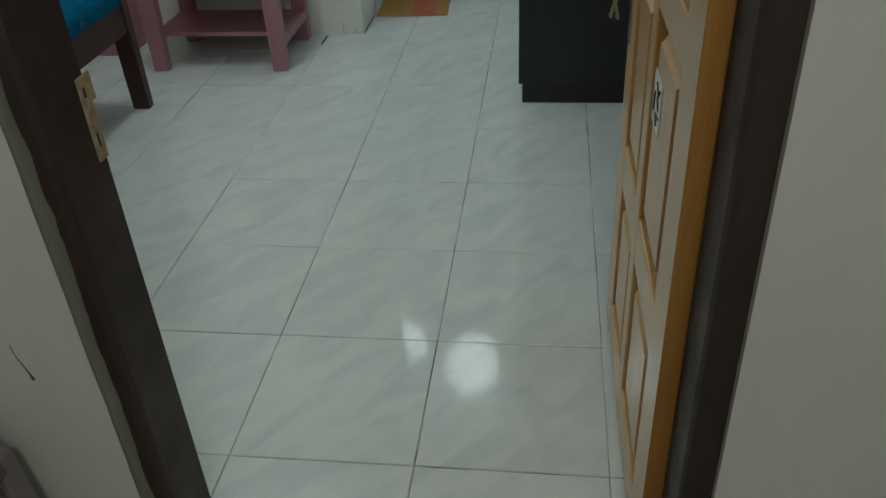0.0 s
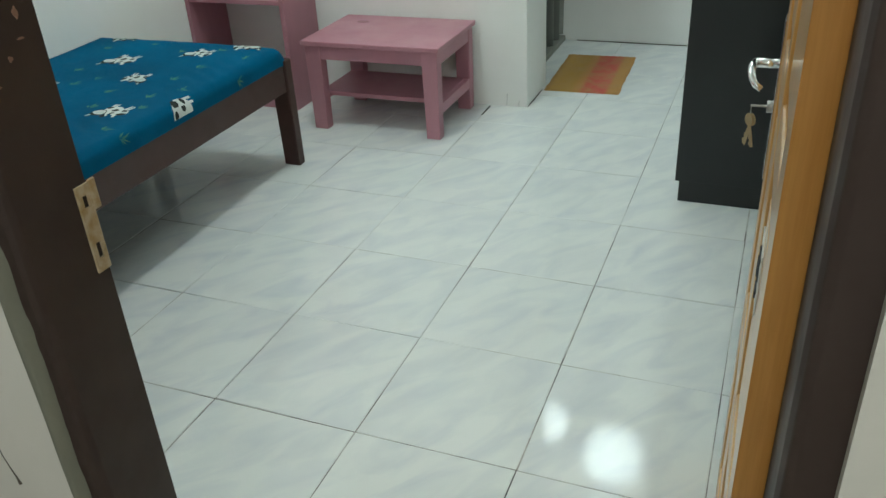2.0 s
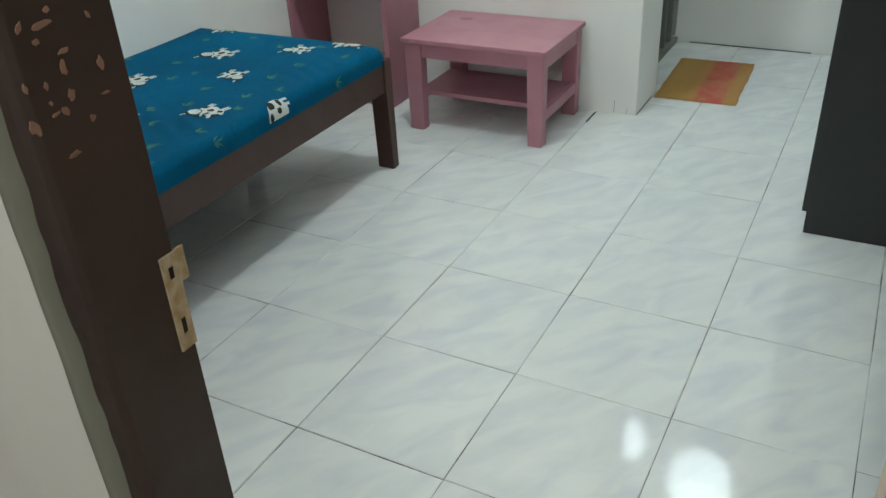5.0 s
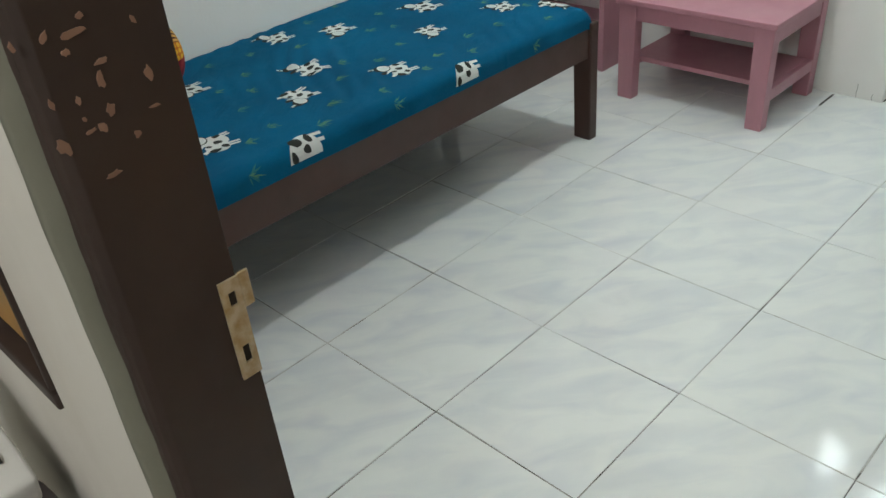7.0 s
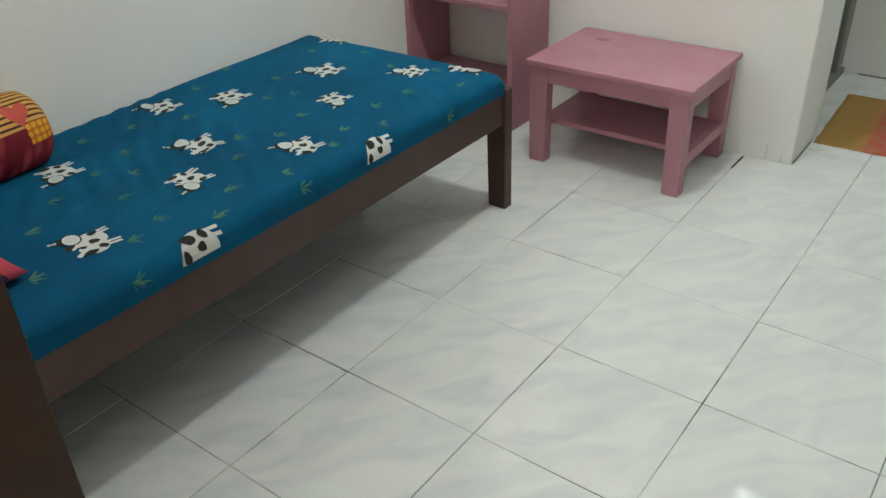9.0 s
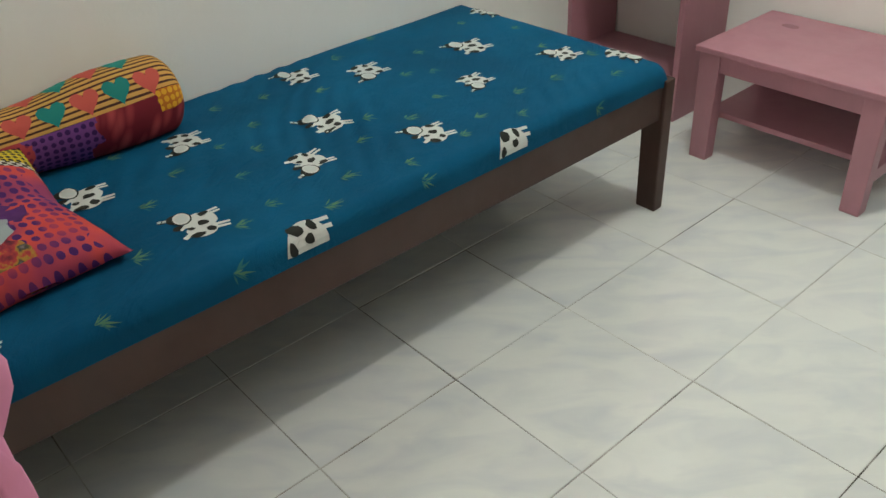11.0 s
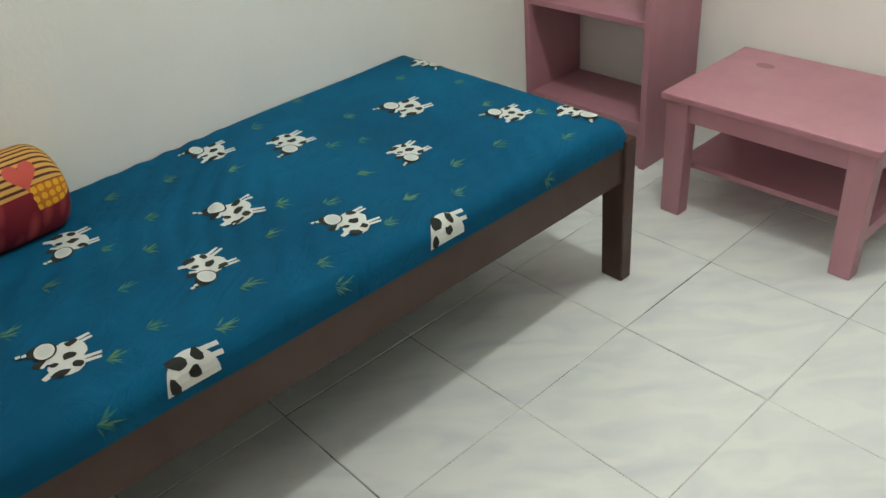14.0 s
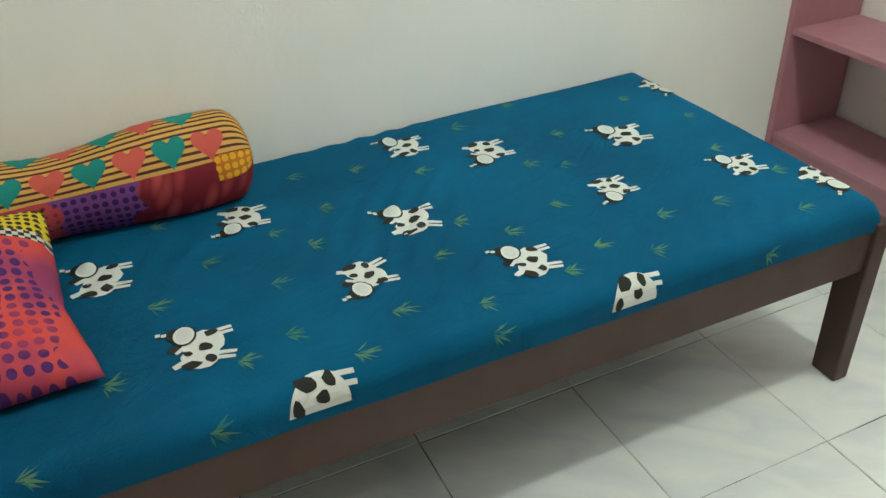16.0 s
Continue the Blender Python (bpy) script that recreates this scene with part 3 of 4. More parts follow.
def cow_print(parent, u, v, turn, size, flip, edge, rnd):
    """A printed cow lying along the sheet: head one way, legs the other."""
    bm = bmesh.new()
    s = size
    wide, long = (1.28, 0.86) if edge else (1.0, 1.0)

    def place(pts):
        c, q = math.cos(radians(turn)), math.sin(radians(turn))
        return [((flip * wide * x * c + long * y * q) * s, (long * y * c - flip * wide * x * q) * s) for x, y in pts]

    # local y runs from head (-) to legs (+); x across the bed
    def mark(pts, lift, index):
        patch(bm, place(pts), u, v, lift, index)

    if edge:
        # only the back and one leg show above the tucked hem
        mark([(-0.054 * math.sin(math.pi * k / 15), -0.060 * math.cos(math.pi * k / 15) + 0.008 * math.sin(math.pi * k / 15)) for k in range(16)], 0.0012, 0)
        for x0 in (-0.046, -0.032):
            mark([(x0, 0.030), (x0 + 0.004, 0.078), (x0 + 0.011, 0.077), (x0 + 0.008, 0.034)], 0.0012, 0)
        for cx, cy, rx, ry in ((-0.040, -0.016, 0.011, 0.020), (-0.038, 0.028, 0.011, 0.011), (-0.010, -0.040, 0.013, 0.011), (-0.018, 0.010, 0.009, 0.013)):
            mark(blob(cx, cy, rx, ry, 10, 0.22, rnd, rnd.uniform(-0.4, 0.4)), 0.0020, 1)
    else:
        # dark head behind the muzzle, then body, four legs, spots, muzzle and nose tag
        mark(blob(-0.005, -0.014, 0.019, 0.017, 14), 0.0012, 1)
        mark(blob(0.034, -0.016, 0.010, 0.012, 10), 0.0012, 1)
        mark(blob(0.032, 0.032, 0.036, 0.034, 16, 0.06, rnd), 0.0014, 0)
        mark(blob(0.064, 0.025, 0.031, 0.032, 14, 0.06, rnd), 0.0014, 0)
        for a, b, w in (((0.004, 0.044), (-0.003, 0.080), 0.0052), ((0.014, 0.048), (0.009, 0.082), 0.0050), ((0.062, 0.050), (0.066, 0.085), 0.0052), ((0.073, 0.046), (0.079, 0.082), 0.0052), ((0.070, 0.004), (0.082, -0.018), 0.0080), ((0.030, 0.004), (0.046, -0.014), 0.0050)):
            way = Vector((b[0] - a[0], b[1] - a[1])).normalized()
            side = (-way.y * w, way.x * w)
            mark([(a[0] + side[0], a[1] + side[1]), (b[0] + side[0] * 0.7, b[1] + side[1] * 0.7), (b[0] - side[0] * 0.7, b[1] - side[1] * 0.7), (a[0] - side[0], a[1] - side[1])], 0.0015, 0)
        for cx, cy, rx, ry in ((0.040, 0.034, 0.011, 0.013), (0.072, 0.042, 0.011, 0.009), (0.006, 0.044, 0.009, 0.012), (0.084, 0.012, 0.010, 0.016), (0.052, 0.006, 0.007, 0.009)):
            mark(blob(cx, cy, rx, ry, 10, 0.25, rnd, rnd.uniform(-0.5, 0.5)), 0.0021, 1)
        mark(blob(0.002, 0.0, 0.0275, 0.0215, 18), 0.0024, 1)
        mark(blob(0.002, 0.0, 0.0240, 0.0180, 18), 0.0029, 0)
        mark(blob(0.002, 0.0, 0.0180, 0.0130, 16), 0.0034, 2)
        mark(blob(-0.010, -0.036, 0.007, 0.012, 10), 0.0012, 1)
        for cx, cy in ((-0.0115, -0.0430), (-0.0085, -0.0330)):
            mark([(cx - 0.0042, cy - 0.0042), (cx + 0.0042, cy - 0.0042), (cx + 0.0042, cy + 0.0042), (cx - 0.0042, cy + 0.0042)], 0.0024, 2)
    part("cow_print", bm, [M_PRINT, M_PRINT_DARK, M_PRINT_GREY], parent, "white cow print with dark spots")


def grass_print(parent, u, v, rnd):
    bm = bmesh.new()
    for k in range(9):
        a = radians(-38 + 14 * k + rnd.uniform(-8, 8))
        r = rnd.uniform(0.022, 0.047) * (1.1 - 0.06 * abs(k - 4))
        cx, cy = rnd.uniform(-0.005, 0.005), rnd.uniform(-0.005, 0.005)
        w = rnd.uniform(0.0016, 0.0028)
        # blades fan out towards the far end of the sheet
        tip, side = (cx + math.sin(a) * r * 0.9, cy + math.cos(a) * r), (math.cos(a) * w, -math.sin(a) * w)
        mid = (cx + math.sin(a) * r * 0.4, cy + math.cos(a) * r * 0.5)
        patch(bm, [(cx, cy), (mid[0] + side[0], mid[1] + side[1]), tip, (mid[0] - side[0], mid[1] - side[1])], u, v, 0.0012, rnd.choice((0, 1, 1)))
    part("grass_print", bm, [M_PRINT_GRASS, M_PRINT_STRAW], parent, "faded green grass print")


# muzzle across and along the sheet, turn, size, which way it lies
COWS = [(-1.784, 0.444, 8, 1.05, 1), (-1.901, 0.726, -2, 1.0, -1), (-1.903, 1.059, 8, 1.05, 1), (-1.617, 0.888, -6, 0.86, -1), (-1.640, 1.197, 8, 0.88, 1), (-1.874, 0.128, 2, 0.98, -1),
        (-1.857, -0.160, 10, 1.05, 1), (-1.549, 0.292, -6, 0.95, -1), (-1.534, 0.588, 8, 0.96, 1), (-1.565, -0.027, 9, 1.0, 1), (-2.102, 0.566, 6, 0.95, 1), (-2.030, 1.345, -30, 0.9, -1),
        (-1.434, 1.335, -30, 0.95, -1), (-1.500, -0.515, 8, 1.0, 1)]
EDGE_COWS = [(-1.310, 0.139, 1.0), (-1.308, 0.742, 0.95)]
GRASS = [(-2.046, 1.198), (-1.873, 1.274), (-1.699, 1.211), (-1.945, 0.931), (-2.158, 0.909), (-2.101, 0.735), (-1.926, 0.56), (-2.016, 0.433), (-2.05, 0.294), (-1.655, 0.752), (-1.481, 0.744),
         (-1.518, 0.924), (-1.795, 0.864), (-1.838, 0.792), (-1.603, 0.617), (-1.59, 0.455), (-1.648, 0.15), (-1.878, 0.315), (-1.464, 0.318), (-1.412, 0.464), (-1.485, 0.133), (-1.388, 0.222),
         (-1.782, 0.049), (-1.674, -0.068), (-1.459, 0.044), (-1.496, -0.167), (-1.335, -0.03), (-1.506, 1.059), (-1.404, 1.191), (-1.549, 1.258), (-1.323, 1.055), (-1.429, 0.648), (-1.413, 0.833),
         (-1.749, 0.252), (-1.964, -0.024), (-1.821, 0.188), (-1.358, -0.298), (-1.684, 0.541), (-1.341, 0.456)]
n = Nodes("teal_sheet", 0.86, spec=0.12)
n.set("Base Color", n.mix(n.ramp(n.noise(2.6, 4, 0.6), [(0.35, 0.0), (0.7, 1.0)]), (0.002, 0.074, 0.155), (0.003, 0.108, 0.220)))
crease = n.noise(5.5, 5, 0.62, n.mapped((2.2, 0.8, 1), 28), 0.8)
n.bump(n.mix(0.10, crease, n.noise(600, 2)), 0.85, 0.016)
M_SHEET = n.mat
M_PRINT = cloth("print_white", (0.68, 0.69, 0.66), (0.60, 0.62, 0.59))
M_PRINT_DARK = cloth("print_dark", (0.022, 0.026, 0.022), (0.03, 0.03, 0.026))
M_PRINT_GREY = cloth("print_grey", (0.60, 0.63, 0.60), (0.55, 0.58, 0.56))
M_PRINT_GRASS = cloth("print_grass", (0.018, 0.135, 0.165), (0.04, 0.165, 0.155))
M_PRINT_STRAW = cloth("print_straw", (0.13, 0.24, 0.125), (0.06, 0.19, 0.14))
mattress()


# ---- pink table ----
def table():
    t = thing("table", (-1.176, 1.972, 0), "low pink painted wooden table with a lower shelf", "table")
    ox, oy = 1.18, -1.985
    top = part("tabletop", box((-1.500 + ox, 1.755 + oy, 0.378), (-0.862 + ox, 2.215 + oy, 0.398), 0.003), M_PINK, t)
    part("knot", outline(blob(-1.365 + ox, 2.10 + oy, 0.030, 0.018, 16), 0.3975, 0.3986), M_PINK_DARK, top, "dark stain on the pink top")
    for x0, x1 in ((-1.487, -1.412), (-0.943, -0.872)):
        for y0, y1 in ((1.765, 1.815), (2.150, 2.200)):
            bm = box((x0 + ox, y0 + oy, 0), (x1 + ox, y1 + oy, 0.378), 0.003)
            for v in bm.verts:
                if v.co.z < 0.19:
                    v.co.x += (0.5 * (x0 + x1) + ox - v.co.x) * 0.14
            part("leg", bm, M_PINK, t)
    for y0, y1 in ((1.770, 1.792), (2.172, 2.194)):
        part("apron", box((-1.412 + ox, y0 + oy, 0.318), (-0.943 + ox, y1 + oy, 0.378), 0.002), M_PINK, t)
    for x0, x1 in ((-1.480, -1.458), (-0.897, -0.876)):
        part("apron", box((x0 + ox, 1.815 + oy, 0.318), (x1 + ox, 2.150 + oy, 0.378), 0.002), M_PINK, t)
        part("stretcher", box((x0 + ox, 1.812 + oy, 0.104), (x1 + ox, 2.152 + oy, 0.148), 0.002), M_PINK, t)
    part("shelf", box((-1.458 + ox, 1.848 + oy, 0.130), (-0.897 + ox, 2.155 + oy, 0.149), 0.002), M_PINK, t)


M_PINK_DARK = painted("pink_stain", (0.31, 0.14, 0.17), (0.25, 0.10, 0.13), 0.5, 0.4)
table()


# ---- pink rack ----
def rack():
    r = thing("shelf_rack", (-1.955, 2.075, 0), "open pink painted wooden shelf rack against the wall", "shelf")
    ox, oy = 1.98, -2.09
    y0, y1, top = 1.945, 2.230, 1.60
    for x0, x1 in ((-2.234, -2.212), (-1.722, -1.698)):
        part("side_panel", box((x0 + ox, y0 + oy, 0), (x1 + ox, y1 + oy, top), 0.002), M_PINK, r)
    for z in (0.145, 0.492, top - 0.02):
        part("shelf", box((-2.212 + ox, y0 + 0.006 + oy, z), (-1.722 + ox, y1 - 0.004 + oy, z + 0.020), 0.002), M_PINK, r)
    part("kick_board", box((-2.212 + ox, y0 + 0.012 + oy, 0.0), (-1.722 + ox, y0 + 0.030 + oy, 0.145), 0.002), M_PINK, r)


rack()


# ---- black wardrobe ----
def wardrobe():
    w = thing("wardrobe", (0.708, 1.712, 0), "black laminate wardrobe with a recessed plinth", "wardrobe")
    ox, oy = -0.7, -1.70
    part("body", box((0.134 + ox, 1.420 + oy, 0.078), (1.28 + ox, 1.96 + oy, 1.95), 0.002), M_BLACK, w)
    part("plinth", box((0.148 + ox, 1.424 + oy, 0.0), (1.27 + ox, 1.95 + oy, 0.078), 0.002), M_BLACK, w)


wardrobe()


# ---- woven mat ----
def mat():
    m = thing("door_mat", (-0.445, 2.775, 0.0005), "woven doormat in ochre and red stripes on the tiles", "mat", turn=2.0)
    w, l = 0.36, 0.60
    rnd = random.Random(6)
    bm = bmesh.new()
    nx, ny = 30, 60
    grid = []
    for i in range(nx + 1):
        row = []
        for j in range(ny + 1):
            x, y = -w / 2 + w * i / nx, -l / 2 + l * j / ny
            z = 0.006 + 0.0012 * math.sin(i * 2.1) * math.sin(j * 2.2) + 0.0015 * noise.noise((x * 9, y * 9, 4))
            if i in (0, nx) or j in (0, ny):
                z = 0.0005
                x += 0.004 * noise.noise((x * 20, y * 20, 1))
                y += 0.004 * noise.noise((x * 20, y * 20, 2))
            row.append(bm.verts.new((x, y, z)))
        grid.append(row)
    for a, b in zip(grid, grid[1:]):
        for k in range(ny):
            bm.faces.new((a[k], b[k], b[k + 1], a[k + 1]))
    part("weave", bm, M_MAT, m, smooth=True)


n = Nodes("woven_mat", 0.95)
sep = n.node("ShaderNodeSeparateXYZ")
n.tree.links.new(n.coord, sep.inputs[0])
band = n.node("ShaderNodeMapRange")
n.tree.links.new(sep.outputs["X"], band.inputs["Value"])
band.inputs["From Min"].default_value, band.inputs["From Max"].default_value = -0.18, 0.18
stripes = n.ramp(band.outputs[0], [(0.0, (0.34, 0.19, 0.05)), (0.10, (0.42, 0.24, 0.05)), (0.34, (0.36, 0.21, 0.04)), (0.46, (0.42, 0.20, 0.06)), (0.52, (0.46, 0.07, 0.055)), (0.80, (0.50, 0.085, 0.075)), (0.86, (0.42, 0.22, 0.06))])
n.set("Base Color", n.mix(n.ramp(n.noise(14, 5, 0.7), [(0.36, 0.0), (0.66, 0.7)]), stripes, (0.36, 0.22, 0.09)))
n.bump(n.noise(160, 2), 0.5, 0.004)
M_MAT = n.mat
mat()


# ---- bolster against the wall ----
def print_material(name, build):
    n = Nodes(name, 0.85, spec=0.2)
    uv = n.node("ShaderNodeTexCoord").outputs["UV"]
    sep = n.node("ShaderNodeSeparateXYZ")
    n.tree.links.new(uv, sep.inputs[0])
    n.set("Base Color", build(n, uv, sep.outputs["X"], sep.outputs["Y"]))
    n.bump(n.noise(500, 2), 0.12, 0.001)
    return n.mat


def math_node(n, how, a, b=0.0):
    m = n.tree.nodes.new("ShaderNodeMath")
    m.operation = how
    for i, v in ((0, a), (1, b)):
        if isinstance(v, bpy.types.NodeSocket):
            n.tree.links.new(v, m.inputs[i])
        else:
            m.inputs[i].default_value = v
    return m.outputs[0]


def dots(n, uv, scale, size):
    v = n.node("ShaderNodeTexVoronoi", Scale=scale, Randomness=0.15)
    n.tree.links.new(uv, v.inputs["Vector"])
    return math_node(n, "LESS_THAN", v.outputs["Distance"], size)


def bolster_print(n, uv, x, y):
    wave = math_node(n, "FRACT", math_node(n, "DIVIDE", y, 0.0135))
    stripe = math_node(n, "GREATER_THAN", wave, 0.40)
    upper = n.mix(stripe, (0.075, 0.03, 0.022), (0.62, 0.34, 0.09))
    petals = n.node("ShaderNodeTexVoronoi", Scale=34.0, Randomness=0.8)
    n.tree.links.new(n.mapped((1.0, 0.35, 1.0), 20, coord=uv), petals.inputs["Vector"])
    flower = n.mix(n.ramp(petals.outputs["Distance"], [(0.15, 0.0), (0.55, 1.0)]), (0.46, 0.07, 0.075), (0.20, 0.018, 0.03))
    purple = n.mix(dots(n, uv, 54, 0.34), (0.19, 0.06, 0.25), (0.055, 0.018, 0.11))
    coral = n.mix(dots(n, uv, 54, 0.24), (0.46, 0.06, 0.07), (0.26, 0.03, 0.07))
    scales = n.mix(dots(n, uv, 58, 0.40), (0.50, 0.16, 0.02), (0.72, 0.38, 0.03))
    along = math_node(n, "ADD", x, math_node(n, "MULTIPLY", n.noise(14, 3, 0.6, uv), 0.14))
    lower = n.mix(math_node(n, "GREATER_THAN", along, 0.33), flower, purple)
    lower = n.mix(math_node(n, "GREATER_THAN", along, 0.48), lower, coral)
    tip = math_node(n, "MULTIPLY", math_node(n, "LESS_THAN", along, 0.165), math_node(n, "GREATER_THAN", y, -0.005))
    split = math_node(n, "ADD", y, math_node(n, "MULTIPLY", n.noise(5, 2, 0.5, uv), 0.015))
    return n.mix(tip, n.mix(math_node(n, "GREATER_THAN", split, 0.040), lower, upper), n.mix(math_node(n, "GREATER_THAN", split, 0.050), scales, upper))


BOL_Y0, BOL_Y1 = -0.60, 0.222


def bolster_at(s, a, lift=0.0):
    """s: metres from the end cap; a: angle from facing the room, upwards."""
    y = BOL_Y1 - s
    length = BOL_Y1 - BOL_Y0
    r = 0.100 - 0.015 * math.exp(-((s - 0.40) / 0.11) ** 2) + 0.006 * math.exp(-((s - 0.15) / 0.1) ** 2)
    end = min(1.0, s / 0.065)
    r *= math.sqrt(max(0.0, 1 - (1 - end) ** 2.4))
    tail = min(1.0, (length - s) / 0.05)
    r *= math.sqrt(max(0.0, 1 - (1 - max(0, tail)) ** 2.2))
    r *= 1 + 0.03 * noise.noise((math.cos(a) * 1.5, math.sin(a) * 1.5, s * 9)) + 0.012 * noise.noise((math.cos(a) * 4, math.sin(a) * 4, s * 30))
    r += lift
    cx = west_at(y) + 0.108 - 0.006 * math.exp(-((s - 0.43) / 0.15) ** 2)
    cz = 0.487 + 0.087 - 0.006 * math.exp(-((s - 0.43) / 0.15) ** 2)
    z = cz + r * math.sin(a) * 0.98
    return Vector((cx + r * math.cos(a), y, max(z, 0.4885)))


def heart(size, k=18):
    pts = []
    for i in range(k):
        t = 2 * math.pi * i / k
        pts.append((size * 16 * math.sin(t) ** 3 / 17, size * (13 * math.cos(t) - 5 * math.cos(2 * t) - 2 * math.cos(3 * t) - math.cos(4 * t)) / 17))
    return pts


def bolster():
    b = tagged(new("bolster"), "long round bolster in a striped heart-print cover", "bolster")
    bm = bmesh.new()
    uvs = bm.loops.layers.uv.new("UVMap")
    rows, sides = 70, 44
    length = BOL_Y1 - BOL_Y0
    ss = [length * (0.5 - 0.5 * math.cos(math.pi * i / rows)) for i in range(rows + 1)]
    grid = [[bm.verts.new(bolster_at(s, 2 * math.pi * k / sides - math.pi)) for k in range(sides)] for s in ss]
    for i in range(rows):
        for k in range(sides):
            q = (k + 1) % sides
            f = bm.faces.new((grid[i][k], grid[i][q], grid[i + 1][q], grid[i + 1][k]))
            for loop, (si, ki) in zip(f.loops, ((i, k), (i, k + 1), (i + 1, k + 1), (i + 1, k))):
                loop[uvs].uv = (ss[si], (2 * math.pi * ki / sides - math.pi) * 0.09)
    bmesh.ops.recalc_face_normals(bm, faces=bm.faces)
    cover = part("cover", bm, M_BOLSTER, b, smooth=True)
    for row, (angle, shift, size) in enumerate(((45, 0.0, 0.036), (94, 0.5, 0.034))):
        for k in range(13):
            s = 0.095 + (k + shift) * 0.078
            if s > length - 0.06:
                continue
            bm = bmesh.new()
            pts = heart(size)
            rings = []
            for f in (1.0, 0.6, 0.25):
                rings.append([bm.verts.new(bolster_at(s - px * f, radians(angle) + py * f / 0.09, 0.0012)) for px, py in pts])
            mid = bm.verts.new(bolster_at(s, radians(angle), 0.0012))
            m = len(pts)
            for p, q in zip(rings, rings[1:]):
                for i in range(m):
                    bm.faces.new((p[i], p[(i + 1) % m], q[(i + 1) % m], q[i]))
            for i in range(m):
                bm.faces.new((rings[-1][i], rings[-1][(i + 1) % m], mid))
            bmesh.ops.recalc_face_normals(bm, faces=bm.faces)
            part("heart_print", bm, M_TEAL_PRINT if (k + row) % 2 else M_RED_PRINT, cover, "printed heart")


M_BOLSTER = print_material("bolster_print", bolster_print)
M_RED_PRINT = cloth("print_red", (0.58, 0.105, 0.085), (0.50, 0.085, 0.07))
M_TEAL_PRINT = cloth("print_teal", (0.015, 0.20, 0.18), (0.02, 0.25, 0.22))
bolster()


# ---- pillow ----
def pillow_print(n, uv, x, y):
    red = n.mix(n.noise(6, 3, 0.5, uv), (0.56, 0.055, 0.055), (0.62, 0.085, 0.070))
    bluish = n.ramp(n.noise(3.2, 2, 0.4, uv), [(0.44, 0.0), (0.58, 1.0)])
    base = n.mix(math_node(n, "MULTIPLY", bluish, 0.8), red, (0.20, 0.04, 0.13))
    base = n.mix(math_node(n, "MULTIPLY", dots(n, uv, 19, 0.36), math_node(n, "MULTIPLY", n.ramp(n.noise(3.0, 2, 0.4, uv), [(0.34, 0.35), (0.48, 1.0)]),
                           math_node(n, "LESS_THAN", math_node(n, "ADD", y, math_node(n, "MULTIPLY", n.noise(4, 2, 0.5, uv), 0.3)), 1.06))), base, (0.075, 0.02, 0.13))
    mess = n.ramp(n.noise(11, 3, 0.55, uv), [(0.30, (0.03, 0.02, 0.03)), (0.42, (0.25, 0.03, 0.05)), (0.50, (0.45, 0.06, 0.05)), (0.55, (0.42, 0.25, 0.04)), (0.60, (0.06, 0.06, 0.05)), (0.72, (0.30, 0.27, 0.27))])
    lowband = math_node(n, "MULTIPLY", math_node(n, "GREATER_THAN", math_node(n, "ADD", x, math_node(n, "MULTIPLY", n.noise(7, 2, 0.5, uv), 0.3)), 0.86),
                        math_node(n, "LESS_THAN", math_node(n, "ADD", y, math_node(n, "MULTIPLY", n.noise(6, 2, 0.5, uv), 0.4)), 0.82))
    lowband = math_node(n, "MULTIPLY", lowband, math_node(n, "LESS_THAN", x, 0.93))
    base = n.mix(lowband, base, mess)
    band = n.mix(dots(n, uv, 30, 0.36), (0.62, 0.46, 0.03), (0.03, 0.03, 0.025))
    band = n.mix(math_node(n, "GREATER_THAN", y, 0.55), n.ramp(n.noise(9, 3, 0.5, uv), [(0.42, (0.02, 0.05, 0.12)), (0.5, (0.12, 0.3, 0.06)), (0.6, (0.62, 0.5, 0.03))]), band)
    keyed = n.node("ShaderNodeTexChecker", Scale=46.0)
    n.tree.links.new(uv, keyed.inputs["Vector"])
    key = n.mix(keyed.outputs["Fac"], (0.03, 0.028, 0.028), (0.55, 0.53, 0.48))
    base = n.mix(math_node(n, "LESS_THAN", x, 0.23), base, key)
    return n.mix(math_node(n, "LESS_THAN", x, 0.18), base, band)


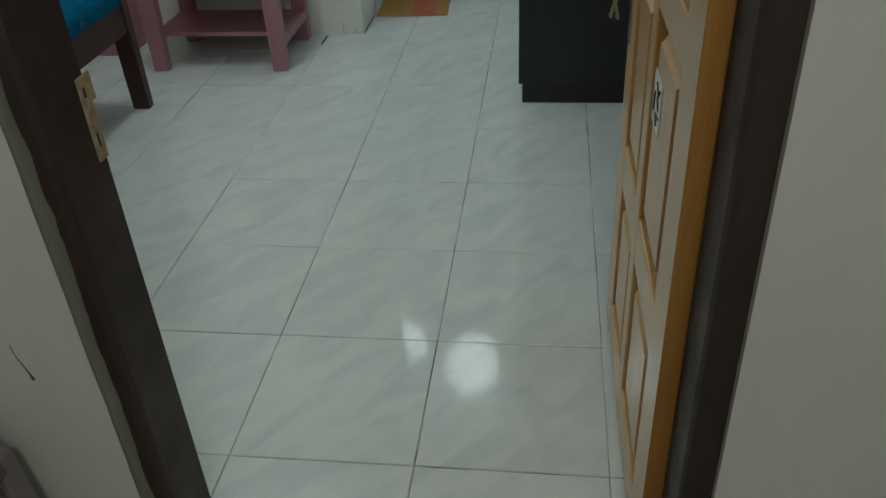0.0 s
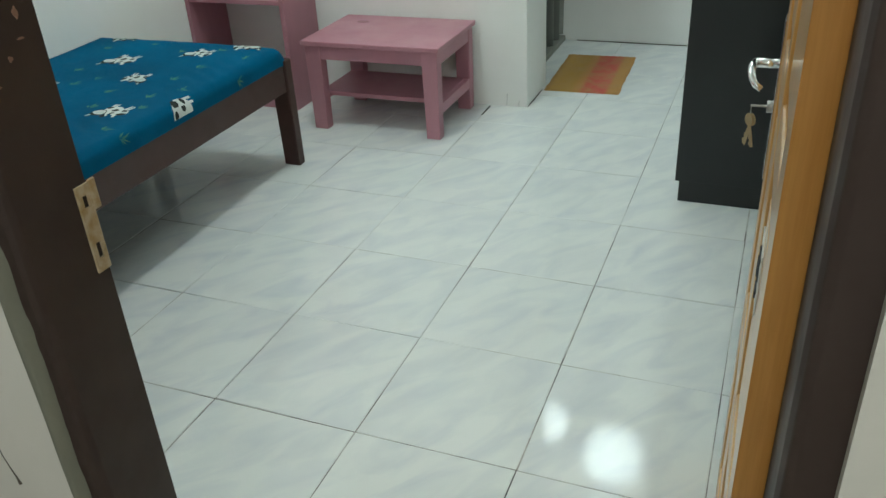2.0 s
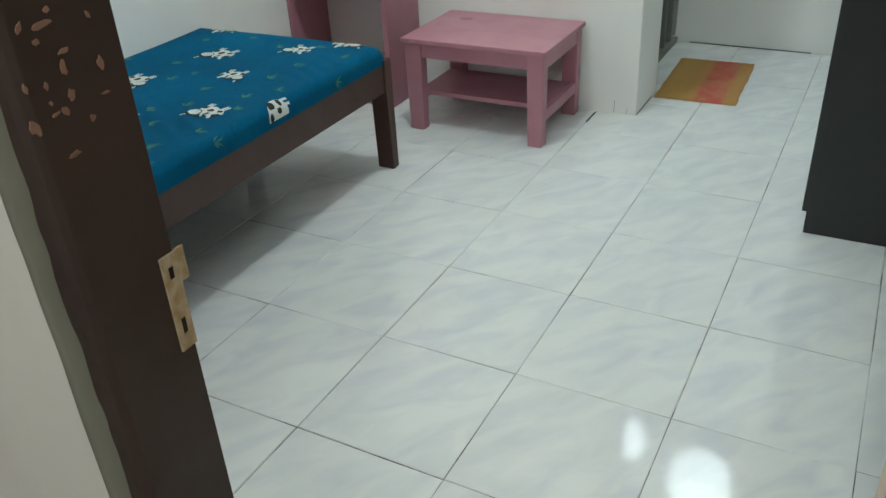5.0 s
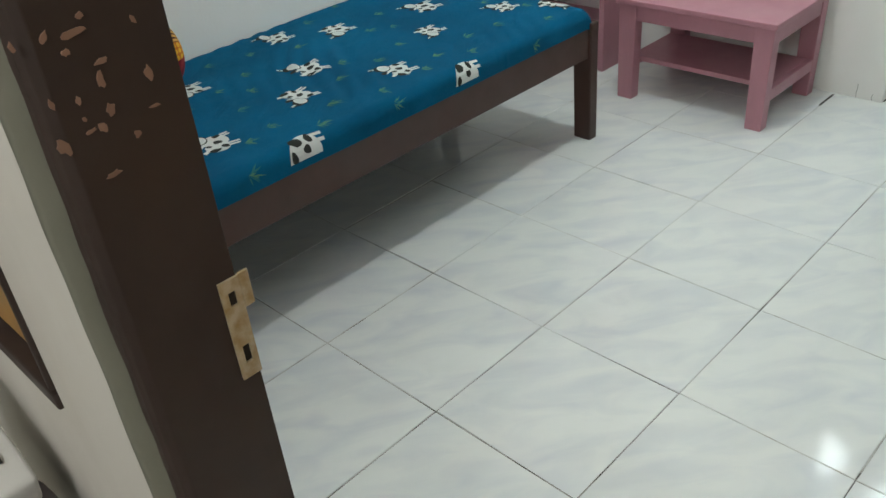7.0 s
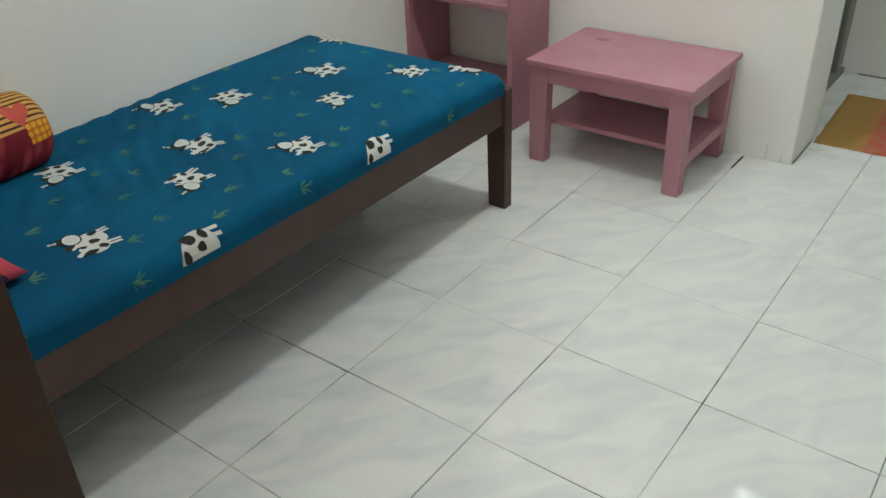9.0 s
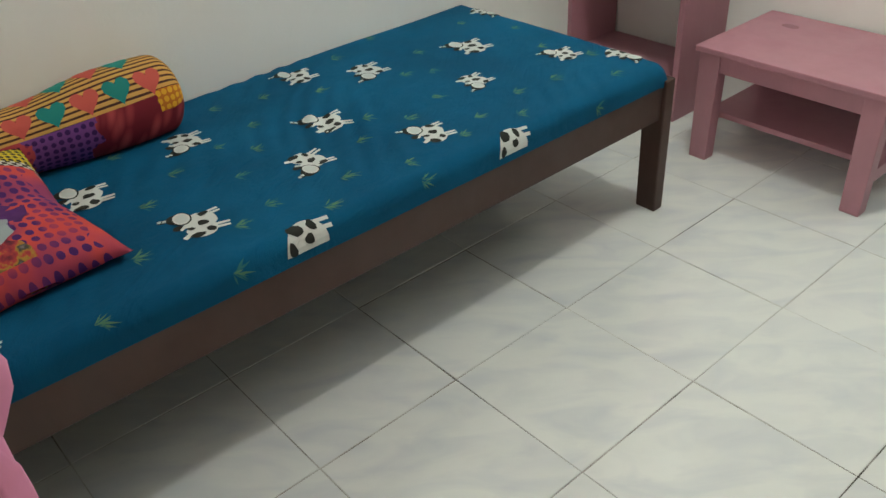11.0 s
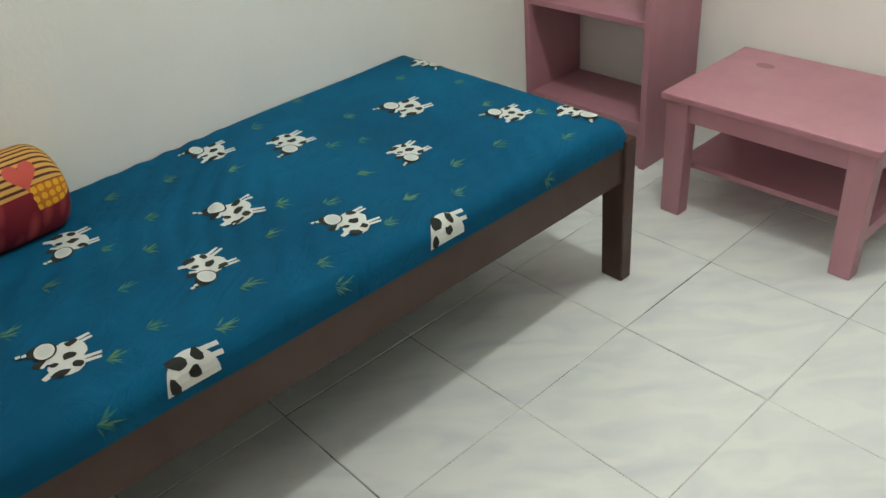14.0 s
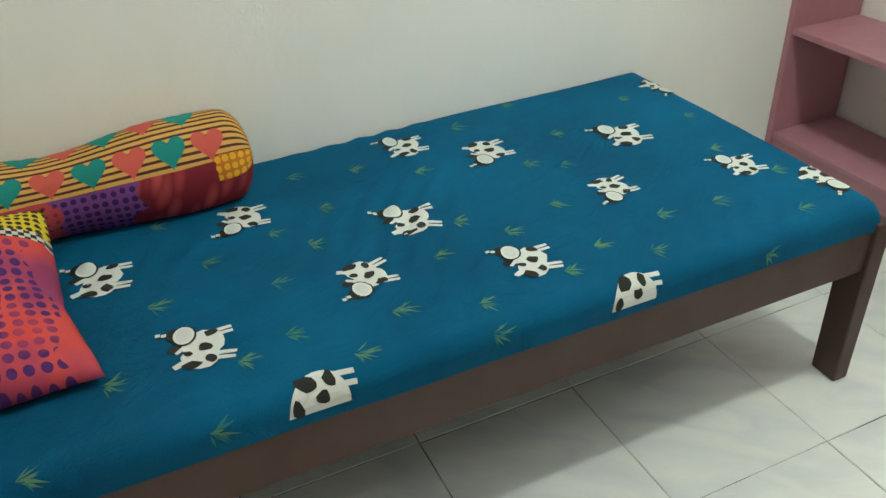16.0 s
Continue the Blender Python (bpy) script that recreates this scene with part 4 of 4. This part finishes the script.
def pillow():
    p = thing("pillow", (-1.700, -0.405, 0.488), "puffy red pillow with purple dots and bright printed patches", "pillow", turn=6)
    hx, hy, k = 0.225, 0.225, 36

    def at(a, b, side):
        edge = (max(0.0, 1 - abs(a) ** 2.6) * max(0.0, 1 - abs(b) ** 2.6)) ** 0.5
        pinch = 1 - 0.10 * (1 - abs(a * b)) * max(abs(a), abs(b)) ** 3
        x, y = a * hx * pinch, b * hy * pinch
        crease = 0.007 * noise.noise((x * 9, y * 9, 2.0)) + 0.003 * noise.noise((x * 26, y * 26, 5.0))
        lean = 0.095 * max(0.0, (-x - 0.02)) / hx
        if side > 0:
            return Vector((x, y, 0.022 + lean + edge * 0.088 + crease * (0.25 + edge)))
        return Vector((x, y, max(0.002, 0.020 + lean - edge * 0.03)))

    bm = bmesh.new()
    uvs = bm.loops.layers.uv.new("UVMap")
    for side in (1, -1):
        grid = [[bm.verts.new(at(-1 + 2 * i / k, -1 + 2 * j / k, side)) for j in range(k + 1)] for i in range(k + 1)]
        for i in range(k):
            for j in range(k):
                f = bm.faces.new((grid[i][j], grid[i + 1][j], grid[i + 1][j + 1], grid[i][j + 1]))
                for loop, (p1, p2) in zip(f.loops, ((i, j), (i + 1, j), (i + 1, j + 1), (i, j + 1))):
                    loop[uvs].uv = (p1 / k, p2 / k)
    bmesh.ops.remove_doubles(bm, verts=bm.verts, dist=0.0025)
    bmesh.ops.recalc_face_normals(bm, faces=bm.faces)
    cover = part("cover", bm, M_PILLOW, p, smooth=True)
    # pale printed shapes on the cover
    shapes = (("dark_print", -0.30, 0.02, 0.17, 0.34, 0.15, M_MAROON, 0.0009), ("pink_print", -0.33, 0.04, 0.07, 0.24, 0.15, M_ROSE, 0.0016), ("purple_print", 0.20, 0.20, 0.24, 0.30, 0.4, M_PURPLE, 0.0009),
              ("pale_print", 0.28, 0.16, 0.20, 0.12, 0.9, M_WING, 0.0016), ("pale_print", 0.50, 0.10, 0.12, 0.20, 0.3, M_WING, 0.0020), ("dark_print", 0.66, -0.25, 0.13, 0.30, 0.1, M_INK, 0.0009),
              ("pale_print", 0.58, -0.16, 0.16, 0.035, 0.1, M_WING, 0.0020), ("pale_print", 0.62, -0.30, 0.15, 0.03, 0.1, M_WING, 0.0020))
    for name, cx, cy, rx, ry, turn, mat_, lift in shapes:
        bm = bmesh.new()
        rnd = random.Random(int(cx * 100))
        pts = blob(cx, cy, rx, ry, 14, 0.22, rnd, turn)
        rings = [[bm.verts.new(at(cx + (u - cx) * f, cy + (v - cy) * f, 1) + Vector((0, 0, lift))) for u, v in pts] for f in (1, 0.6, 0.25)]
        mid = bm.verts.new(at(cx, cy, 1) + Vector((0, 0, lift)))
        for a, b in zip(rings, rings[1:]):
            for i in range(14):
                bm.faces.new((a[i], a[(i + 1) % 14], b[(i + 1) % 14], b[i]))
        for i in range(14):
            bm.faces.new((rings[-1][i], rings[-1][(i + 1) % 14], mid))
        bmesh.ops.recalc_face_normals(bm, faces=bm.faces)
        part(name, bm, mat_, cover)


M_PILLOW = print_material("pillow_print", pillow_print)
M_PURPLE = cloth("print_purple", (0.075, 0.025, 0.13), (0.12, 0.03, 0.16))
M_MAROON = cloth("print_maroon", (0.10, 0.015, 0.02), (0.05, 0.012, 0.02))
M_ROSE = cloth("print_rose", (0.55, 0.17, 0.16), (0.48, 0.12, 0.12))
M_WING = cloth("print_wing", (0.36, 0.42, 0.42), (0.26, 0.31, 0.33))
pillow()


# ---- pink curtain inside the window ----
def curtain():
    c = thing("window_curtain", (-1.058, -0.562, 0.0), "plain pink cloth curtain gathered at the window", "curtain")
    bm = bmesh.new()
    cols, rows = 110, 44
    grid = []
    for i in range(cols + 1):
        x = -0.27 + 0.54 * i / cols
        row = []
        for j in range(rows + 1):
            z = 0.56 + 1.40 * j / rows
            flare = 0.35 + 0.45 * (1 - j / rows)
            y = 0.012 + 0.022 * flare * math.sin(x * 52 + 0.6 * math.sin(z * 3) + 0.9) + 0.010 * math.sin(x * 101 + 2)
            y += 0.030 * math.exp(-((z - 0.84) / 0.06) ** 2) - 0.016 * math.exp(-((z - 0.755) / 0.025) ** 2)
            row.append(bm.verts.new((x * (0.94 + 0.06 * math.sin(z * 5)), y, z + 0.01 * math.sin(x * 12))))
        grid.append(row)
    for a, b in zip(grid, grid[1:]):
        for k in range(rows):
            bm.faces.new((a[k], b[k], b[k + 1], a[k + 1]))
    ob = part("drape", bm, M_CURTAIN, c, smooth=True)
    thick = ob.modifiers.new("thickness", "SOLIDIFY")
    thick.thickness = 0.0015
    part("rod", tube([(-0.30, 0.012, 1.975), (0.60, 0.012, 1.975)], 0.008, 10), M_STEEL, c, smooth=True)
    for x in (-0.28, 0.58):
        part("bracket", box((x - 0.01, -0.075, 1.965), (x + 0.01, 0.016, 1.985), 0.002), M_STEEL, c)


M_CURTAIN = cloth("pink_curtain", (0.78, 0.28, 0.47), (0.82, 0.33, 0.52))
curtain()


# ---- side room off the passage: hanging curtain and threshold ----
def bath_curtain():
    c = thing("doorway_curtain", (-0.76, 2.95, 0.0), "grey-green plastic curtain hanging in the side doorway", "curtain")
    bm = bmesh.new()
    grid = []
    for i in range(121):
        y = -0.39 + 0.78 * i / 120
        row = []
        for z in np.linspace(0.035, 2.1, 12):
            row.append(bm.verts.new((0.020 * math.sin(y * 52) + 0.008 * math.sin(y * 97 + z), y, z)))
        grid.append(row)
    for a, b in zip(grid, grid[1:]):
        for k in range(11):
            bm.faces.new((a[k], b[k], b[k + 1], a[k + 1]))
    ob = part("drape", bm, M_BATH, c, smooth=True)
    part("rod", tube([(0, -0.40, 2.11), (0, 0.40, 2.11)], 0.008, 10), M_STEEL, c, smooth=True)


n = Nodes("bath_curtain", 0.55)
sep = n.node("ShaderNodeSeparateXYZ")
n.tree.links.new(n.coord, sep.inputs[0])
where = n.node("ShaderNodeMapRange")
n.tree.links.new(sep.outputs["Y"], where.inputs["Value"])
where.inputs["From Min"].default_value, where.inputs["From Max"].default_value = -0.39, 0.39
tone = n.ramp(where.outputs[0], [(0.0, (0.06, 0.075, 0.07)), (0.62, (0.07, 0.085, 0.08)), (0.72, (0.22, 0.22, 0.19)), (0.82, (0.13, 0.14, 0.12)), (0.92, (0.30, 0.30, 0.27))])
n.set("Base Color", n.mix(n.ramp(n.noise(6, 4), [(0.4, 0.0), (0.7, 0.4)]), tone, (0.10, 0.11, 0.10)))
M_BATH = n.mat
bath_curtain()
structure("threshold", box((-0.80, 2.552, -0.004), (-0.725, 3.345, 0.028), 0.004), M_CEMENT, "dark worn cement threshold of the side doorway", "threshold")
structure("trim_pier", box((PIER_X, 2.235, 0.0005), (PIER_X + 0.003, 2.475, 0.004)), M_DARK_MARK, "thin dark strip along the foot of the pier", "trim")
structure("trim_joint", box((-0.803, 2.085, -0.003), (-0.796, 2.205, 0.0012)), M_DARK, "black open joint between floor tiles", "trim")
structure("trim_back", box((-0.66, BACK - 0.005, 0.0005), (-0.05, BACK, 0.004)), M_DARK_MARK, "dark dirty gap at the foot of the wall", "trim")


# ---- plastic stool outside, below the window ----
def stool():
    b = thing("plastic_stool", (-0.664, -0.958, 0.0), "grey-purple plastic stool with square holes in its seat", "stool")
    half, top = 0.168, 0.505

    def ring(r, z, n_=4.5, k=48):
        out = []
        for i in range(k):
            a = 2 * math.pi * i / k
            c, s_ = math.cos(a), math.sin(a)
            f = r * (abs(c) ** n_ + abs(s_) ** n_) ** (-1 / n_)
            out.append(Vector((c * f, s_ * f, z)))
        return out

    # seat: a grid with openings inside a rounded rim
    bm = bmesh.new()
    span = 0.115
    steps = []
    for i in range(5):
        a = -span + i * 2 * span / 5 + 0.010
        steps += [a, a + 0.026]
    steps = [-span] + steps + [span]
    verts = [[bm.verts.new((x, y, top)) for y in steps] for x in steps]
    for i in range(len(steps) - 1):
        for j in range(len(steps) - 1):
            if not (i % 2 == 1 and j % 2 == 1):
                bm.faces.new((verts[i][j], verts[i + 1][j], verts[i + 1][j + 1], verts[i][j + 1]))
    got = bmesh.ops.extrude_face_region(bm, geom=list(bm.faces))["geom"]
    for v in got:
        if isinstance(v, bmesh.types.BMVert):
            v.co.z -= 0.004
    bmesh.ops.recalc_face_normals(bm, faces=bm.faces)
    part("seat_grid", bm, M_STOOL, b)
    bm = bmesh.new()
    rows = [ring(r, z, e) for r, z, e in ((span - 0.001, top - 0.001, 40), (0.135, top + 0.001, 12), (half - 0.016, top, 6), (half - 0.006, top - 0.005, 5), (half, top - 0.016, 4.5), (half + 0.006, top - 0.075, 4.5), (half + 0.003, top - 0.075, 4.5), (half - 0.004, top - 0.016, 4.5))]
    rows = [[bm.verts.new(p) for p in r] for r in rows]
    for a, c in zip(rows, rows[1:]):
        for i in range(48):
            bm.faces.new((a[i], a[(i + 1) % 48], c[(i + 1) % 48], c[i]))
    bmesh.ops.recalc_face_normals(bm, faces=bm.faces)
    part("seat_rim", bm, M_STOOL, b, smooth=True)
    for sx in (-1, 1):
        for sy in (-1, 1):
            bm = box((-0.022, -0.022, 0), (0.022, 0.022, top - 0.05), 0.006)
            for v in bm.verts:
                f = 1 - v.co.z / top
                v.co += Vector((sx * (0.135 + 0.028 * f), sy * (0.135 + 0.012 * f), 0))
            part("leg", bm, M_STOOL, b)


M_STOOL = plain("grey_plastic", (0.23, 0.195, 0.205), 0.5)
stool()


def paper_package():
    b = thing("paper_package", (-0.800, -0.880, 0.507), "white printed paper package lying on the plastic stool", "package")
    tilt = pose(0, 0, 0.0, 0, 22, 0)
    bm = box((-0.105, -0.075, 0.0), (0.105, 0.075, 0.070), 0.008, 2)
    bmesh.ops.subdivide_edges(bm, edges=[e for e in bm.edges if e.calc_length() > 0.05], cuts=3, use_grid_fill=True)
    for v in bm.verts:
        v.co += Vector((0.004 * noise.noise(v.co * 14), 0.004 * noise.noise(v.co * 12 + Vector((3, 0, 0))), 0.003 * noise.noise(v.co * 15)))
    bmesh.ops.transform(bm, matrix=Matrix.Translation((0, 0, 0.040)) @ tilt, verts=bm.verts)
    wrapping = part("wrapping", bm, M_PAPER, b, smooth=True)
    part("folded_flap", box((-0.11, -0.07, 0.0), (0.10, 0.07, 0.006), 0.002), M_PAPER, b)
    data = bpy.data.curves.new("letters", "FONT")
    data.body, data.size, data.extrude = "ru", 0.060, 0.0006
    letters = bpy.data.objects.new("letters", data)
    mesh = bpy.data.meshes.new_from_object(letters)
    bpy.data.objects.remove(letters)
    ob = new("lettering", mesh)
    mesh.materials.clear()
    mesh.materials.append(M_INK)
    ob.parent = wrapping
    ob.matrix_basis = Matrix.Translation((0, 0, 0.040)) @ tilt @ Matrix.Translation((0.035, 0.055, 0.0745)) @ pose(0, 0, 0, 0, 0, -90)


paper_package()

# a scratch in the plaster beside the frame
def scratch():
    pts = [(-0.470, 0.612), (-0.469, 0.596), (-0.464, 0.578), (-0.458, 0.560), (-0.455, 0.549)]
    bm = tube([(x, FRONT_OUT - 0.0002, z) for x, z in pts], lambda s: 0.0007 + 0.0022 * s ** 4, 6)
    tagged(part("trim_scratch", bm, M_DARK_MARK), "dark scratch in the outer plaster", "scratch", kind="structure")


scratch()


# fine cracks at the foot of the pier
def crack(points):
    bm = tube([(x, NORTH - 0.0001, z) for x, z in points], 0.0007, 6)
    tagged(part("trim_crack", bm, M_DARK_MARK), "hairline crack in the plaster near the floor", "crack", kind="structure")


crack([(-0.722, 0.002), (-0.724, 0.020), (-0.721, 0.036), (-0.723, 0.058)])
crack([(-0.664, 0.002), (-0.667, 0.014), (-0.663, 0.026)])


# ---- unseen lamp holders, added on the ceilings above each light ----
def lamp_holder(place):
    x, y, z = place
    h = thing("added_holder", (x, y, CEIL), "round white plastic lamp holder, unseen, added above a light", "lamp", "ceiling lamps")
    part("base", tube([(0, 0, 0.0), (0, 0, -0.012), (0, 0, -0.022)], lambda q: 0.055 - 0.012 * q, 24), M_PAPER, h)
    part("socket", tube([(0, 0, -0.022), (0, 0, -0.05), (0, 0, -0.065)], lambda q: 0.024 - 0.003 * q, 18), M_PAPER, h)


for lamp_place in (ROOM_LAMP, PASSAGE_LAMP, SIDE_LAMP, PORCH_FILL):
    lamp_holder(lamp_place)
